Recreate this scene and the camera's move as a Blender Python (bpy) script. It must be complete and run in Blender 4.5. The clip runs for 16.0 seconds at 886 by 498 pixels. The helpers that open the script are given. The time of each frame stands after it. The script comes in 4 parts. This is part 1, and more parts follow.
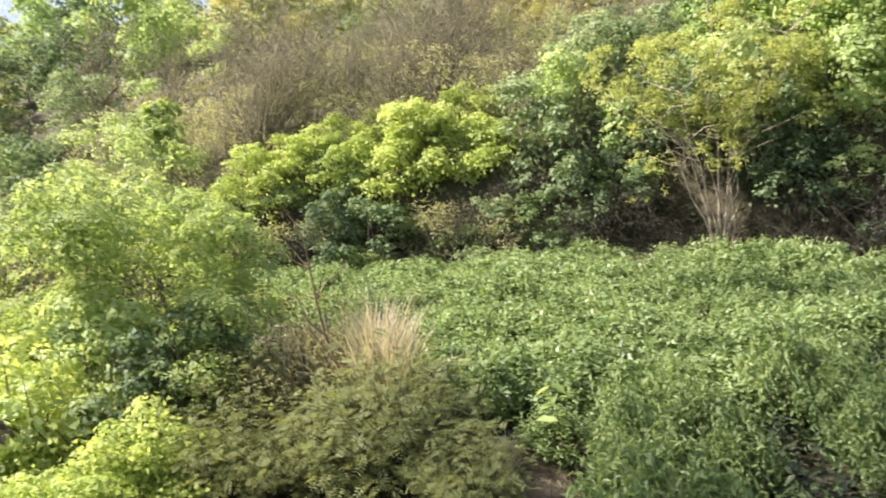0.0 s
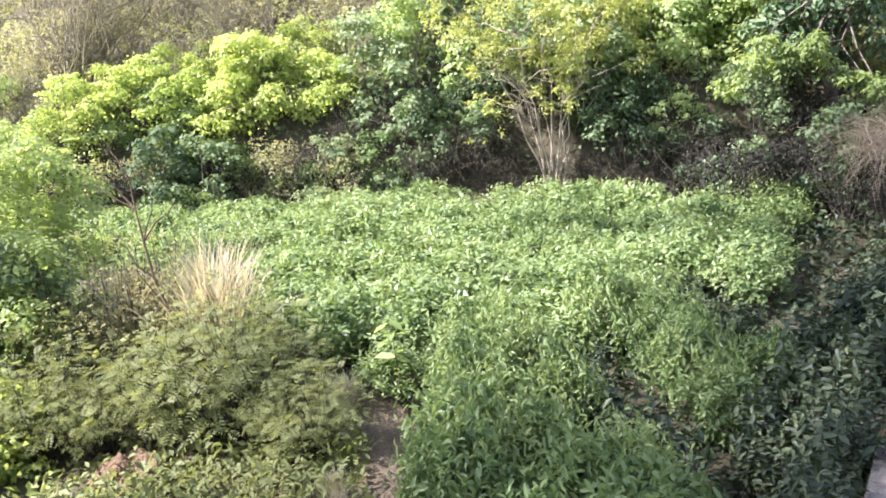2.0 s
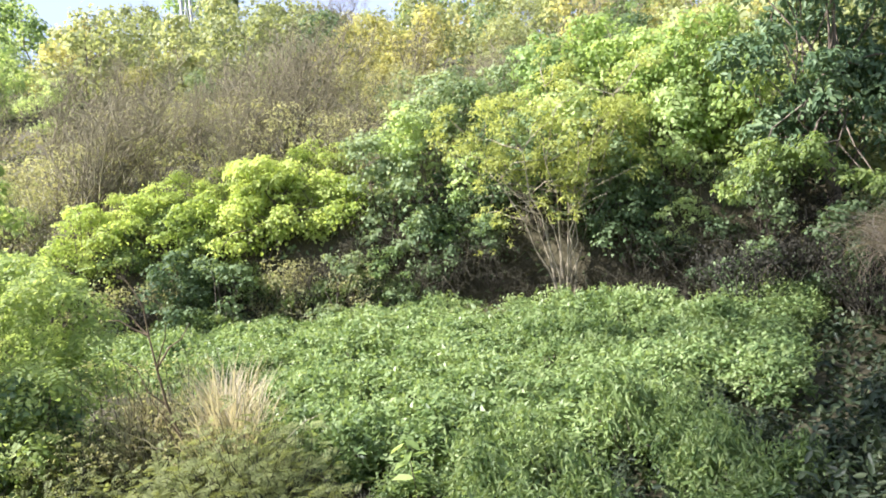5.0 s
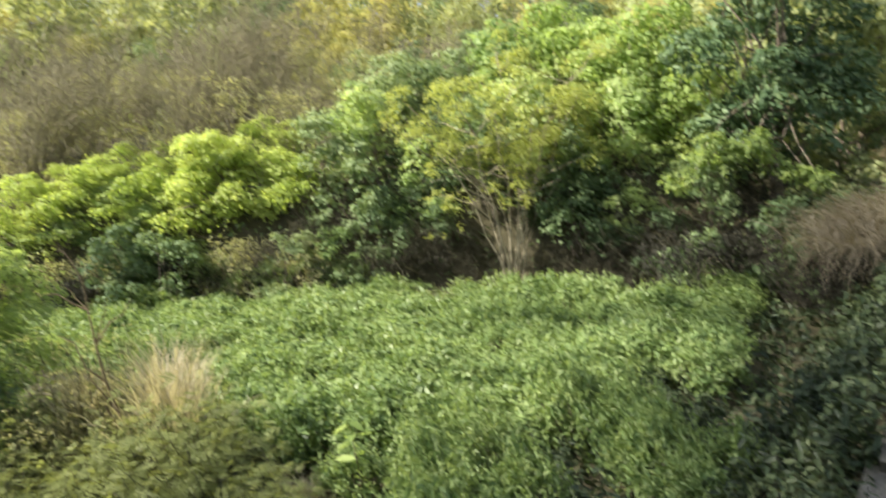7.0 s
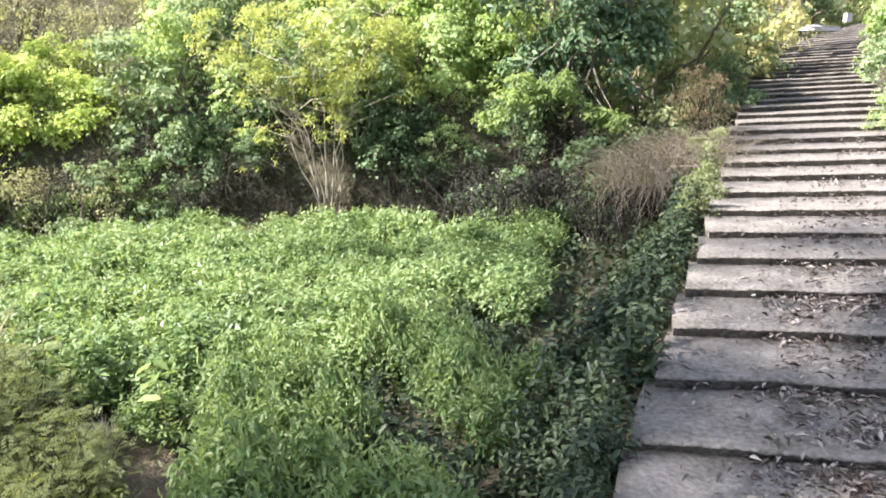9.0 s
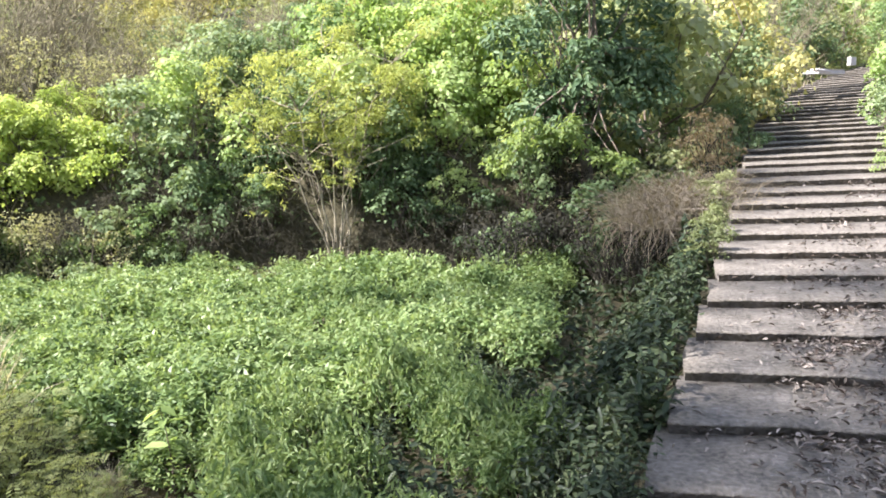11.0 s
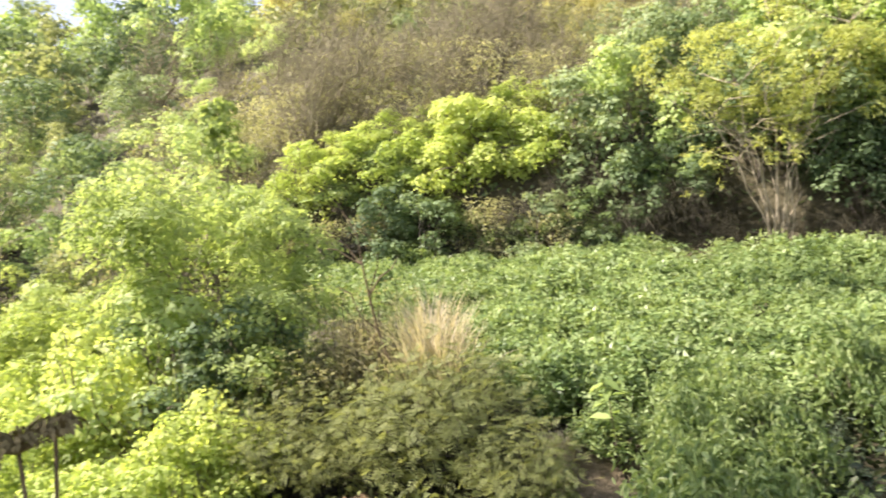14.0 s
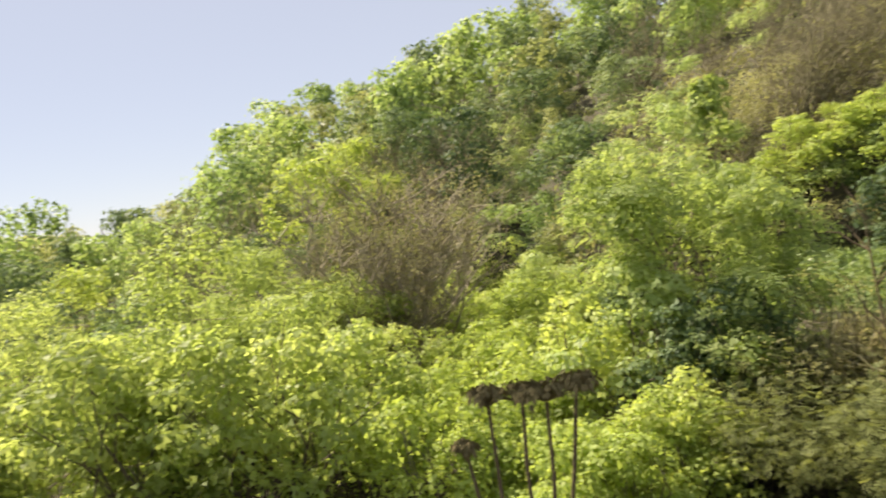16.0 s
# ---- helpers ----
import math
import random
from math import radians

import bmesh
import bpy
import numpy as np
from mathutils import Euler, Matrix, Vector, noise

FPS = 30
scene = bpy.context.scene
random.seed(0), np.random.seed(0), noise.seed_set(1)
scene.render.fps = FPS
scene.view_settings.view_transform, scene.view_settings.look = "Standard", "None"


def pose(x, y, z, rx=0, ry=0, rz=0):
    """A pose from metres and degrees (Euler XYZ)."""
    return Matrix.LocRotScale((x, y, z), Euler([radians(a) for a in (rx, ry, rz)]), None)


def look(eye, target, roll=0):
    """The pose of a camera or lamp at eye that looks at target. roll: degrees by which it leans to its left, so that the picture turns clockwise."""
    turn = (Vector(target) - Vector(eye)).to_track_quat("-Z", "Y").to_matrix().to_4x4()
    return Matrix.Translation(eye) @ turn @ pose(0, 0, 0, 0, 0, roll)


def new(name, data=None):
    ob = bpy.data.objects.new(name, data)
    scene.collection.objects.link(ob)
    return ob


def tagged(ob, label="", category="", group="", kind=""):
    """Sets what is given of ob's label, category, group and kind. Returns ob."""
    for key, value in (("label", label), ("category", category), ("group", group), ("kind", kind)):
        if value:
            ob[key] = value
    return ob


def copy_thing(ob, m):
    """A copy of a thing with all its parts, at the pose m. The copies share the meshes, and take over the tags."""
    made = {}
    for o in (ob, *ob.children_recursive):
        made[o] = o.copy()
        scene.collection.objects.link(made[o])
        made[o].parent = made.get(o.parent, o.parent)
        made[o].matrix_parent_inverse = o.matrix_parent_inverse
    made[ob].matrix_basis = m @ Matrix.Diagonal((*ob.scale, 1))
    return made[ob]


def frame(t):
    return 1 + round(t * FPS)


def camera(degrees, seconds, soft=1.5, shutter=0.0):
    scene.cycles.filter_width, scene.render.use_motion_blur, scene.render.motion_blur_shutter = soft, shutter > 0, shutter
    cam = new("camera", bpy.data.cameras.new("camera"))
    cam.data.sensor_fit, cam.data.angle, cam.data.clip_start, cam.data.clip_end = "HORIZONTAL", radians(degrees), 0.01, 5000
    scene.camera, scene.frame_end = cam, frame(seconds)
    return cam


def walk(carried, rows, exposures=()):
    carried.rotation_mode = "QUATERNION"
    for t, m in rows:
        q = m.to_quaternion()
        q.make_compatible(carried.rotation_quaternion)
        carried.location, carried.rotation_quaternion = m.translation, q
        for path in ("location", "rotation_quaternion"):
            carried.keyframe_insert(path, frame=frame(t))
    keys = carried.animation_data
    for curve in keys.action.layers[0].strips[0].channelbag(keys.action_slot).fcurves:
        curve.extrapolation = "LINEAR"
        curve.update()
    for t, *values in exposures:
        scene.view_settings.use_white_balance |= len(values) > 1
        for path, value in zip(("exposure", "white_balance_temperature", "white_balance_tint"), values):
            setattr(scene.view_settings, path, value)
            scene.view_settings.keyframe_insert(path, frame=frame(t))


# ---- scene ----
# ---------------------------------------------------------------- camera
cam = camera(58.03, 16.0, soft=1.8, shutter=0.32)

PIVOT = (
    (0, -0.142, 0.161, 1.730, -26.03, -7.58, -7.23),
    (0.5, -0.127, 0.171, 1.722, -21.26, -9.41, -6.05),
    (1, -0.119, 0.176, 1.715, -18.68, -11.30, -6.18),
    (1.5, -0.112, 0.180, 1.710, -16.50, -12.57, -5.75),
    (2, -0.108, 0.182, 1.709, -15.20, -13.02, -5.54),
    (2.5, -0.106, 0.183, 1.709, -14.60, -12.99, -5.58),
    (3, -0.106, 0.183, 1.710, -14.43, -12.70, -5.65),
    (3.5, -0.107, 0.184, 1.715, -14.69, -11.24, -5.76),
    (4, -0.107, 0.185, 1.723, -14.82, -9.34, -6.72),
    (4.5, -0.108, 0.185, 1.732, -15.06, -7.11, -7.86),
    (4.7, -0.109, 0.186, 1.736, -15.15, -6.05, -8.09),
    (6.8, -0.108, 0.186, 1.743, -14.79, -3.52, -6.01),
    (7, -0.098, 0.191, 1.732, -11.73, -6.65, -5.85),
    (7.2, -0.089, 0.195, 1.725, -9.34, -8.61, -6.28),
    (7.5, -0.080, 0.197, 1.716, -6.76, -10.82, -5.64),
    (8, -0.066, 0.201, 1.709, -2.69, -12.65, -5.14),
    (8.5, -0.057, 0.203, 1.707, -0.04, -13.16, -4.19),
    (9, -0.053, 0.205, 1.709, 0.94, -12.28, -3.59),
    (9.2, -0.053, 0.206, 1.713, 1.16, -11.40, -3.73),
    (11.5, -0.058, 0.206, 1.721, -0.20, -9.08, -4.05),
    (12, -0.074, 0.201, 1.723, -4.96, -8.77, -4.91),
    (12.5, -0.095, 0.192, 1.725, -11.11, -8.61, -5.79),
    (13, -0.112, 0.182, 1.726, -16.29, -8.48, -6.46),
    (13.5, -0.130, 0.170, 1.728, -22.12, -8.10, -7.15),
    (14, -0.152, 0.152, 1.731, -29.68, -7.40, -7.80),
    (14.5, -0.171, 0.131, 1.735, -37.38, -6.34, -7.86),
    (15, -0.189, 0.103, 1.739, -46.19, -5.23, -8.36),
    (15.5, -0.201, 0.076, 1.742, -54.05, -4.56, -8.55),
    (16, -0.211, 0.045, 1.744, -62.67, -4.04, -8.68),
)


def carried_pose(x, y, z, az, pitch, roll):
    return pose(x, y, z, 90 + pitch, 0, -az) @ pose(0, 0, 0, 0, 0, roll)


walk(cam, [(r[0], carried_pose(*r[1:])) for r in PIVOT], exposures=(
    (0.0, 1.60, 6250, 25), (1.5, 2.12, 5720, 34), (3.0, 2.26, 5650, 32), (4.5, 2.03, 5700, 27), (6.8, 1.19, 6500, 13), (7.0, 1.46, 6500, 13), (7.5, 1.91, 6250, 15), (8.0, 2.07, 5950, 22), (9.0, 2.09, 5800, 25),
    (11.5, 1.85, 5870, 25), (12.5, 1.89, 6150, 29), (13.0, 2.05, 6300, 27), (14.0, 1.87, 6550, 25), (14.5, 1.85, 6650, 20), (15.2, 1.58, 6800, 19), (16.0, 1.14, 7200, 18)))


# ---------------------------------------------------------------- sky and sun
SUN_AZ, SUN_EL = -108.0, 46.0
world = bpy.data.worlds.new("sky")
scene.world = world
world.use_nodes = True
wn = world.node_tree
sky = wn.nodes.new("ShaderNodeTexSky")
sky.sky_type = "NISHITA"
sky.sun_disc = False
sky.sun_elevation = radians(SUN_EL)
sky.sun_rotation = radians(SUN_AZ)
sky.altitude = 2500
sky.air_density = 1.0
sky.dust_density = 0.3
haze = wn.nodes.new("ShaderNodeMix")
haze.data_type = "RGBA"
haze.inputs["Factor"].default_value = 0.85
haze.inputs["B"].default_value = (2.1, 2.4, 2.85, 1)
wn.links.new(sky.outputs[0], haze.inputs["A"])
wn.links.new(haze.outputs["Result"], wn.nodes["Background"].inputs[0])
wn.nodes["Background"].inputs[1].default_value = 0.118
sun = new("sun", bpy.data.lights.new("sun", "SUN"))
sun.data.energy = 5.5
sun.data.angle = radians(2.2)
sun.data.color = (1.0, 0.94, 0.82)
sun.matrix_world = look((math.sin(radians(SUN_AZ)) * 40, math.cos(radians(SUN_AZ)) * 40, 40 * math.tan(radians(SUN_EL))), (0, 0, 0))

# ---------------------------------------------------------------- materials


def base_material(name, rough=0.8, spec=0.3):
    m = bpy.data.materials.new(name)
    m.use_nodes = True
    b = m.node_tree.nodes["Principled BSDF"]
    b.inputs["Roughness"].default_value = rough
    b.inputs["Specular IOR Level"].default_value = spec
    return m, m.node_tree, b


def ramp(nt, stops):
    r = nt.nodes.new("ShaderNodeValToRGB")
    e = r.color_ramp.elements
    while len(e) < len(stops):
        e.new(0.5)
    for k, (p, c) in enumerate(stops):
        e[k].position = p
        e[k].color = (*c, 1)
    return r


def noise_tex(nt, scale, detail=3.0, coords="Object"):
    tc = nt.nodes.new("ShaderNodeTexCoord")
    n = nt.nodes.new("ShaderNodeTexNoise")
    n.inputs["Scale"].default_value = scale
    n.inputs["Detail"].default_value = detail
    nt.links.new(tc.outputs[coords], n.inputs["Vector"])
    return n


def leaf_material(name, dark, mid, light, rough=0.55, thin=0.35, spec=0.22, hue_spread=0.25, leaf_spread=0.55):
    """Leaves: three greens spread leaf by leaf and plant by plant, some light passing through."""
    m, nt, b = base_material(name, rough, spec)
    geo = nt.nodes.new("ShaderNodeNewGeometry")
    info = nt.nodes.new("ShaderNodeObjectInfo")
    patch = noise_tex(nt, 1.3, 2.0)
    a = nt.nodes.new("ShaderNodeMath")
    a.operation = "MULTIPLY_ADD"
    a.inputs[1].default_value = leaf_spread
    nt.links.new(geo.outputs["Random Per Island"], a.inputs[0])
    o = nt.nodes.new("ShaderNodeMath")
    o.operation = "MULTIPLY_ADD"
    o.inputs[1].default_value = hue_spread
    nt.links.new(info.outputs["Random"], o.inputs[0])
    p = nt.nodes.new("ShaderNodeMath")
    p.operation = "MULTIPLY_ADD"
    p.inputs[1].default_value = 0.7
    p.inputs[2].default_value = -0.25
    nt.links.new(patch.outputs[0], p.inputs[0])
    nt.links.new(p.outputs[0], o.inputs[2])
    nt.links.new(o.outputs[0], a.inputs[2])
    r = ramp(nt, [(0.0, dark), (0.45, mid), (0.95, light)])
    nt.links.new(a.outputs[0], r.inputs[0])
    nt.links.new(r.outputs[0], b.inputs["Base Color"])
    tr = nt.nodes.new("ShaderNodeBsdfTranslucent")
    gain = nt.nodes.new("ShaderNodeMix")
    gain.data_type = "RGBA"
    gain.blend_type = "MULTIPLY"
    gain.inputs["Factor"].default_value = 1.0
    gain.inputs["B"].default_value = (1.25, 1.2, 0.75, 1)
    nt.links.new(r.outputs[0], gain.inputs["A"])
    nt.links.new(gain.outputs["Result"], tr.inputs["Color"])
    mix = nt.nodes.new("ShaderNodeMixShader")
    mix.inputs[0].default_value = thin
    nt.links.new(b.outputs[0], mix.inputs[1])
    nt.links.new(tr.outputs[0], mix.inputs[2])
    nt.links.new(mix.outputs[0], nt.nodes["Material Output"].inputs["Surface"])
    return m


def rough_material(name, stops, scale, fine, bump=0.4, rough=0.9, bump_dist=0.02, spec=0.2):
    """Stone, soil and bark: broad stains, fine grain and relief."""
    m, nt, b = base_material(name, rough, spec)
    big, small = noise_tex(nt, scale, 4.0), noise_tex(nt, fine, 6.0)
    mixv = nt.nodes.new("ShaderNodeMath")
    mixv.operation = "MULTIPLY_ADD"
    mixv.inputs[1].default_value = 0.5
    half = nt.nodes.new("ShaderNodeMath")
    half.operation = "MULTIPLY"
    half.inputs[1].default_value = 0.5
    nt.links.new(big.outputs[0], mixv.inputs[0])
    nt.links.new(small.outputs[0], half.inputs[0])
    nt.links.new(half.outputs[0], mixv.inputs[2])
    r = ramp(nt, stops)
    nt.links.new(mixv.outputs[0], r.inputs[0])
    nt.links.new(r.outputs[0], b.inputs["Base Color"])
    bp = nt.nodes.new("ShaderNodeBump")
    bp.inputs["Strength"].default_value = bump
    bp.inputs["Distance"].default_value = bump_dist
    nt.links.new(small.outputs[0], bp.inputs["Height"])
    nt.links.new(bp.outputs[0], b.inputs["Normal"])
    return m


M_TEA = leaf_material("tea_leaves", (0.036, 0.066, 0.023), (0.142, 0.222, 0.074), (0.335, 0.425, 0.172), rough=0.48, thin=0.36, spec=0.24)
M_SHOOT = leaf_material("tea_shoots", (0.100, 0.167, 0.046), (0.222, 0.309, 0.105), (0.359, 0.435, 0.196), rough=0.42, thin=0.4, spec=0.3)
M_VALLEY = leaf_material("valley_leaves", (0.151, 0.210, 0.065), (0.378, 0.471, 0.157), (0.614, 0.682, 0.308), thin=0.55, hue_spread=0.4, leaf_spread=0.3)
M_SOFT = leaf_material("soft_leaves", (0.143, 0.220, 0.062), (0.338, 0.451, 0.144), (0.546, 0.634, 0.250), thin=0.5, hue_spread=0.4, leaf_spread=0.25)
M_GREEN = leaf_material("green_leaves", (0.103, 0.179, 0.070), (0.302, 0.413, 0.153), (0.553, 0.621, 0.293), thin=0.48, hue_spread=0.50, leaf_spread=0.20)
M_FEATHER = leaf_material("feather_leaves", (0.110, 0.172, 0.055), (0.285, 0.375, 0.126), (0.480, 0.545, 0.240), thin=0.55, leaf_spread=0.35)
M_OLIVE = leaf_material("olive_leaves", (0.147, 0.181, 0.081), (0.313, 0.353, 0.158), (0.499, 0.515, 0.290), thin=0.45, hue_spread=0.35, leaf_spread=0.20)
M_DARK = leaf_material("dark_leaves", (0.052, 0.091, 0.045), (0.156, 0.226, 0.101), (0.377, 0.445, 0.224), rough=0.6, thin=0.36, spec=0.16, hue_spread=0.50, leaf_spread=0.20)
M_LIME = leaf_material("lime_leaves", (0.188, 0.267, 0.054), (0.379, 0.477, 0.122), (0.548, 0.613, 0.213), thin=0.5, hue_spread=0.50, leaf_spread=0.20)
M_YELLOW = leaf_material("yellow_leaves", (0.241, 0.281, 0.070), (0.418, 0.463, 0.136), (0.574, 0.604, 0.236), thin=0.5, leaf_spread=0.3)
M_GOLD = leaf_material("golden_leaves", (0.198, 0.205, 0.065), (0.380, 0.373, 0.135), (0.550, 0.529, 0.243), thin=0.5, hue_spread=0.5, leaf_spread=0.2)
# dark green weeds, deepened further so the colour holds the verge's shade
M_SHADED_WEED = leaf_material("shade_dark_weed_leaves", (0.012, 0.022, 0.009), (0.033, 0.054, 0.023), (0.106, 0.134, 0.060), rough=0.45, thin=0.2, spec=0.25, leaf_spread=0.75, hue_spread=0.2)
M_FINE = leaf_material("fine_shrub_leaves", (0.086, 0.108, 0.038), (0.206, 0.239, 0.086), (0.378, 0.414, 0.169), thin=0.45, leaf_spread=0.28, hue_spread=0.4)
M_DRY = leaf_material("dry_grass_blades", (0.24, 0.21, 0.14), (0.43, 0.39, 0.27), (0.60, 0.56, 0.42), rough=0.7, thin=0.4, spec=0.2)
M_PINK = leaf_material("withered_blades", (0.125, 0.105, 0.072), (0.255, 0.218, 0.155), (0.42, 0.37, 0.28), rough=0.7, thin=0.4, spec=0.2)
# withered stems, near-black because the bank's shade is put into the colour
M_SHADED_STEM = leaf_material("shade_dark_stems", (0.019, 0.018, 0.011), (0.047, 0.045, 0.028), (0.111, 0.106, 0.069), rough=0.8, thin=0.2, spec=0.15)
M_GRASS = leaf_material("grass_blades", (0.12, 0.19, 0.0366), (0.28, 0.38, 0.0976), (0.46, 0.52, 0.183), thin=0.45)
M_RUST = leaf_material("rust_leaves", (0.13, 0.125, 0.06), (0.26, 0.195, 0.105), (0.38, 0.30, 0.18), thin=0.4)
M_SCRUB = leaf_material("scrub_leaves", (0.16, 0.165, 0.08), (0.32, 0.325, 0.155), (0.48, 0.475, 0.26), thin=0.45, hue_spread=0.5, leaf_spread=0.2)
M_DEEP = leaf_material("deep_green_leaves", (0.044, 0.087, 0.038), (0.117, 0.183, 0.082), (0.272, 0.346, 0.154), rough=0.5, thin=0.28, hue_spread=0.0, leaf_spread=0.5)
# dry brown leaves darkened to carry the hollow's shade
M_SHADED_DRY = leaf_material("shade_dark_dry_leaves", (0.015, 0.015, 0.010), (0.034, 0.034, 0.024), (0.068, 0.069, 0.050), rough=0.7, thin=0.2, spec=0.15)
M_LITTER = leaf_material("fallen_leaves", (0.03, 0.022, 0.015), (0.09, 0.07, 0.05), (0.38, 0.34, 0.28), rough=0.6, thin=0.05, leaf_spread=0.85, hue_spread=0.0)
M_BARK = rough_material("bark", [(0.3, (0.07, 0.055, 0.04)), (0.7, (0.24, 0.20, 0.15))], 6, 40, 0.5)
M_PALE = rough_material("pale_bark", [(0.3, (0.19, 0.165, 0.105)), (0.7, (0.40, 0.355, 0.25))], 8, 40, 0.4)
M_TWIG = rough_material("grey_twigs", [(0.3, (0.12, 0.108, 0.064)), (0.7, (0.29, 0.263, 0.162))], 5, 30, 0.3)
# twig brown lowered to near-black, shade of the hollow included in it
M_SHADED_BROWN = rough_material("shade_dark_brown_twigs", [(0.3, (0.024, 0.0235, 0.016)), (0.7, (0.064, 0.061, 0.043))], 5, 30, 0.3)
M_DEAD = rough_material("dead_stalks", [(0.3, (0.075, 0.058, 0.032)), (0.7, (0.19, 0.145, 0.085))], 9, 60, 0.4)
M_UMBEL = rough_material("withered_heads", [(0.3, (0.10, 0.085, 0.038)), (0.7, (0.24, 0.20, 0.09))], 9, 60, 0.4)
M_SOIL = rough_material("soil", [(0.25, (0.035, 0.033, 0.017)), (0.5, (0.062, 0.056, 0.03)), (0.75, (0.10, 0.09, 0.05))], 1.2, 18, 0.8, bump_dist=0.05)
M_PATH = rough_material("trodden_earth", [(0.3, (0.064, 0.052, 0.03)), (0.7, (0.175, 0.14, 0.085))], 4.5, 40, 1.0, bump_dist=0.04)
M_CLAY = rough_material("red_clay", [(0.3, (0.10, 0.068, 0.036)), (0.7, (0.22, 0.152, 0.088))], 7, 40, 1.0, bump_dist=0.05)
M_STEP = rough_material("weathered_concrete", [(0.30, (0.06, 0.057, 0.043)), (0.43, (0.138, 0.126, 0.099)), (0.55, (0.196, 0.179, 0.143)), (0.68, (0.28, 0.258, 0.212))], 3.8, 30, 1.0, bump_dist=0.03)
M_WHITE = rough_material("white_stone", [(0.3, (0.42, 0.40, 0.37)), (0.7, (0.60, 0.58, 0.55))], 3, 20, 0.3)
M_RED = rough_material("red_plastic", [(0.3, (0.45, 0.06, 0.03)), (0.7, (0.60, 0.12, 0.07))], 6, 30, 0.2, rough=0.4)
M_STEEL = rough_material("galvanised_steel", [(0.3, (0.42, 0.42, 0.41)), (0.7, (0.60, 0.60, 0.59))], 3, 20, 0.1, rough=0.55, spec=0.4)
# blue-grey base colour stands in for haze over the distance
M_HAZY_FAR = rough_material("far_hills", [(0.3, (0.30, 0.36, 0.42)), (0.7, (0.36, 0.42, 0.48))], 0.004, 0.02, 0.0)

# ---------------------------------------------------------------- mesh tools
rng = np.random.default_rng(7)


def reseed(n):
    global rng
    rng = np.random.default_rng(n)


def quick_mesh(name, verts, tris, mat, smooth=False):
    verts, tris = np.asarray(verts, np.float32), np.asarray(tris, np.int32)
    me = bpy.data.meshes.new(name)
    me.vertices.add(len(verts))
    me.vertices.foreach_set("co", verts.ravel())
    me.loops.add(tris.size)
    me.loops.foreach_set("vertex_index", tris.ravel())
    me.polygons.add(len(tris))
    me.polygons.foreach_set("loop_start", np.arange(0, tris.size, 3, dtype=np.int32))
    if smooth:
        me.polygons.foreach_set("use_smooth", np.ones(len(tris), dtype=bool))
    me.update(calc_edges=True)
    me.materials.append(mat)
    return me


def part(name, me, parent=None, label=""):
    ob = new(name, me)
    ob.parent = parent
    return tagged(ob, label)


def root(name, label, category, group=""):
    return tagged(new(name), label, category, group)


def unit(v):
    return v / np.maximum(np.linalg.norm(v, axis=-1, keepdims=True), 1e-9)


# outlines of one leaf: along, across, lift
LEAF_2 = (np.array([(0, 0, 0), (0.45, -0.24, 0.07), (1, 0, -0.12), (0.45, 0.24, 0.07)], float), np.array([(0, 2, 1), (0, 3, 2)]))
LEAF_1 = (np.array([(0, -0.2, 0.0), (0.3, 0.26, 0.06), (1, -0.02, -0.1)], float), np.array([(0, 2, 1)]))
LEAF_4 = (np.array([(0, 0, 0), (0.28, -0.19, 0.05), (0.68, -0.19, 0.04), (1, 0, -0.14), (0.68, 0.19, 0.04), (0.28, 0.19, 0.05)], float),
          np.array([(0, 2, 1), (0, 3, 2), (0, 4, 3), (0, 5, 4)]))
# a broad leaf, or a few leaves that lie together
BROAD = (np.array([(0, -0.42, 0.0), (0.2, 0.5, 0.05), (1, 0.05, -0.1)], float), np.array([(0, 2, 1)]))
BLADE = (np.array([(0, -0.0075, 0), (0, 0.0075, 0), (0.45, 0.0065, 0.06), (0.45, -0.0065, 0.06), (0.8, 0.0045, -0.02), (0.8, -0.0045, -0.02), (1.0, 0, -0.16)], float),
         np.array([(0, 1, 2), (0, 2, 3), (3, 2, 4), (3, 4, 5), (5, 4, 6)]))


DROOPING = (np.array([(0, -0.0045, 0), (0, 0.0045, 0), (0.4, 0.004, 0.2), (0.4, -0.004, 0.2), (0.75, 0.003, 0.05), (0.75, -0.003, 0.05), (0.95, 0, -0.42)], float), BLADE[1])


def pinnate(pairs):
    """A feather leaf: leaflets in pairs along a drooping stalk."""
    v, f = [], []
    for k in range(pairs):
        x = 0.15 + 0.8 * k / pairs
        ln = 0.30 * math.sin(math.pi * (0.22 + 0.68 * k / pairs))
        for s in (-1, 1):
            n = len(v)
            tip = (x + ln * 0.55, s * ln, -0.35 * x * x)
            v += [(x, 0, -0.3 * x * x), (x + ln * 0.12, s * ln * 0.55, 0.02 - 0.3 * x * x), tip, (x + ln * 0.5, s * ln * 0.42, 0.02 - 0.32 * x * x)]
            f += [(n, n + 1, n + 2), (n, n + 2, n + 3)]
    return np.array(v, float), np.array(f)


PINNATE = pinnate(5)
# a spray of five leaves round a twig's end
_v, _f = [], []
for _k in range(5):
    _a = (_k - 2) * 0.62
    _c, _s = math.cos(_a), math.sin(_a)
    for _p in LEAF_2[0]:
        _v.append((0.62 * (_p[0] * _c - _p[1] * _s) + 0.1 * _k, 0.62 * (_p[0] * _s + _p[1] * _c), 0.62 * _p[2] - 0.05 * abs(_k - 2)))
    _f += [tuple(i + 4 * _k for i in t) for t in LEAF_2[1]]
SPRAY = (np.array(_v), np.array(_f))


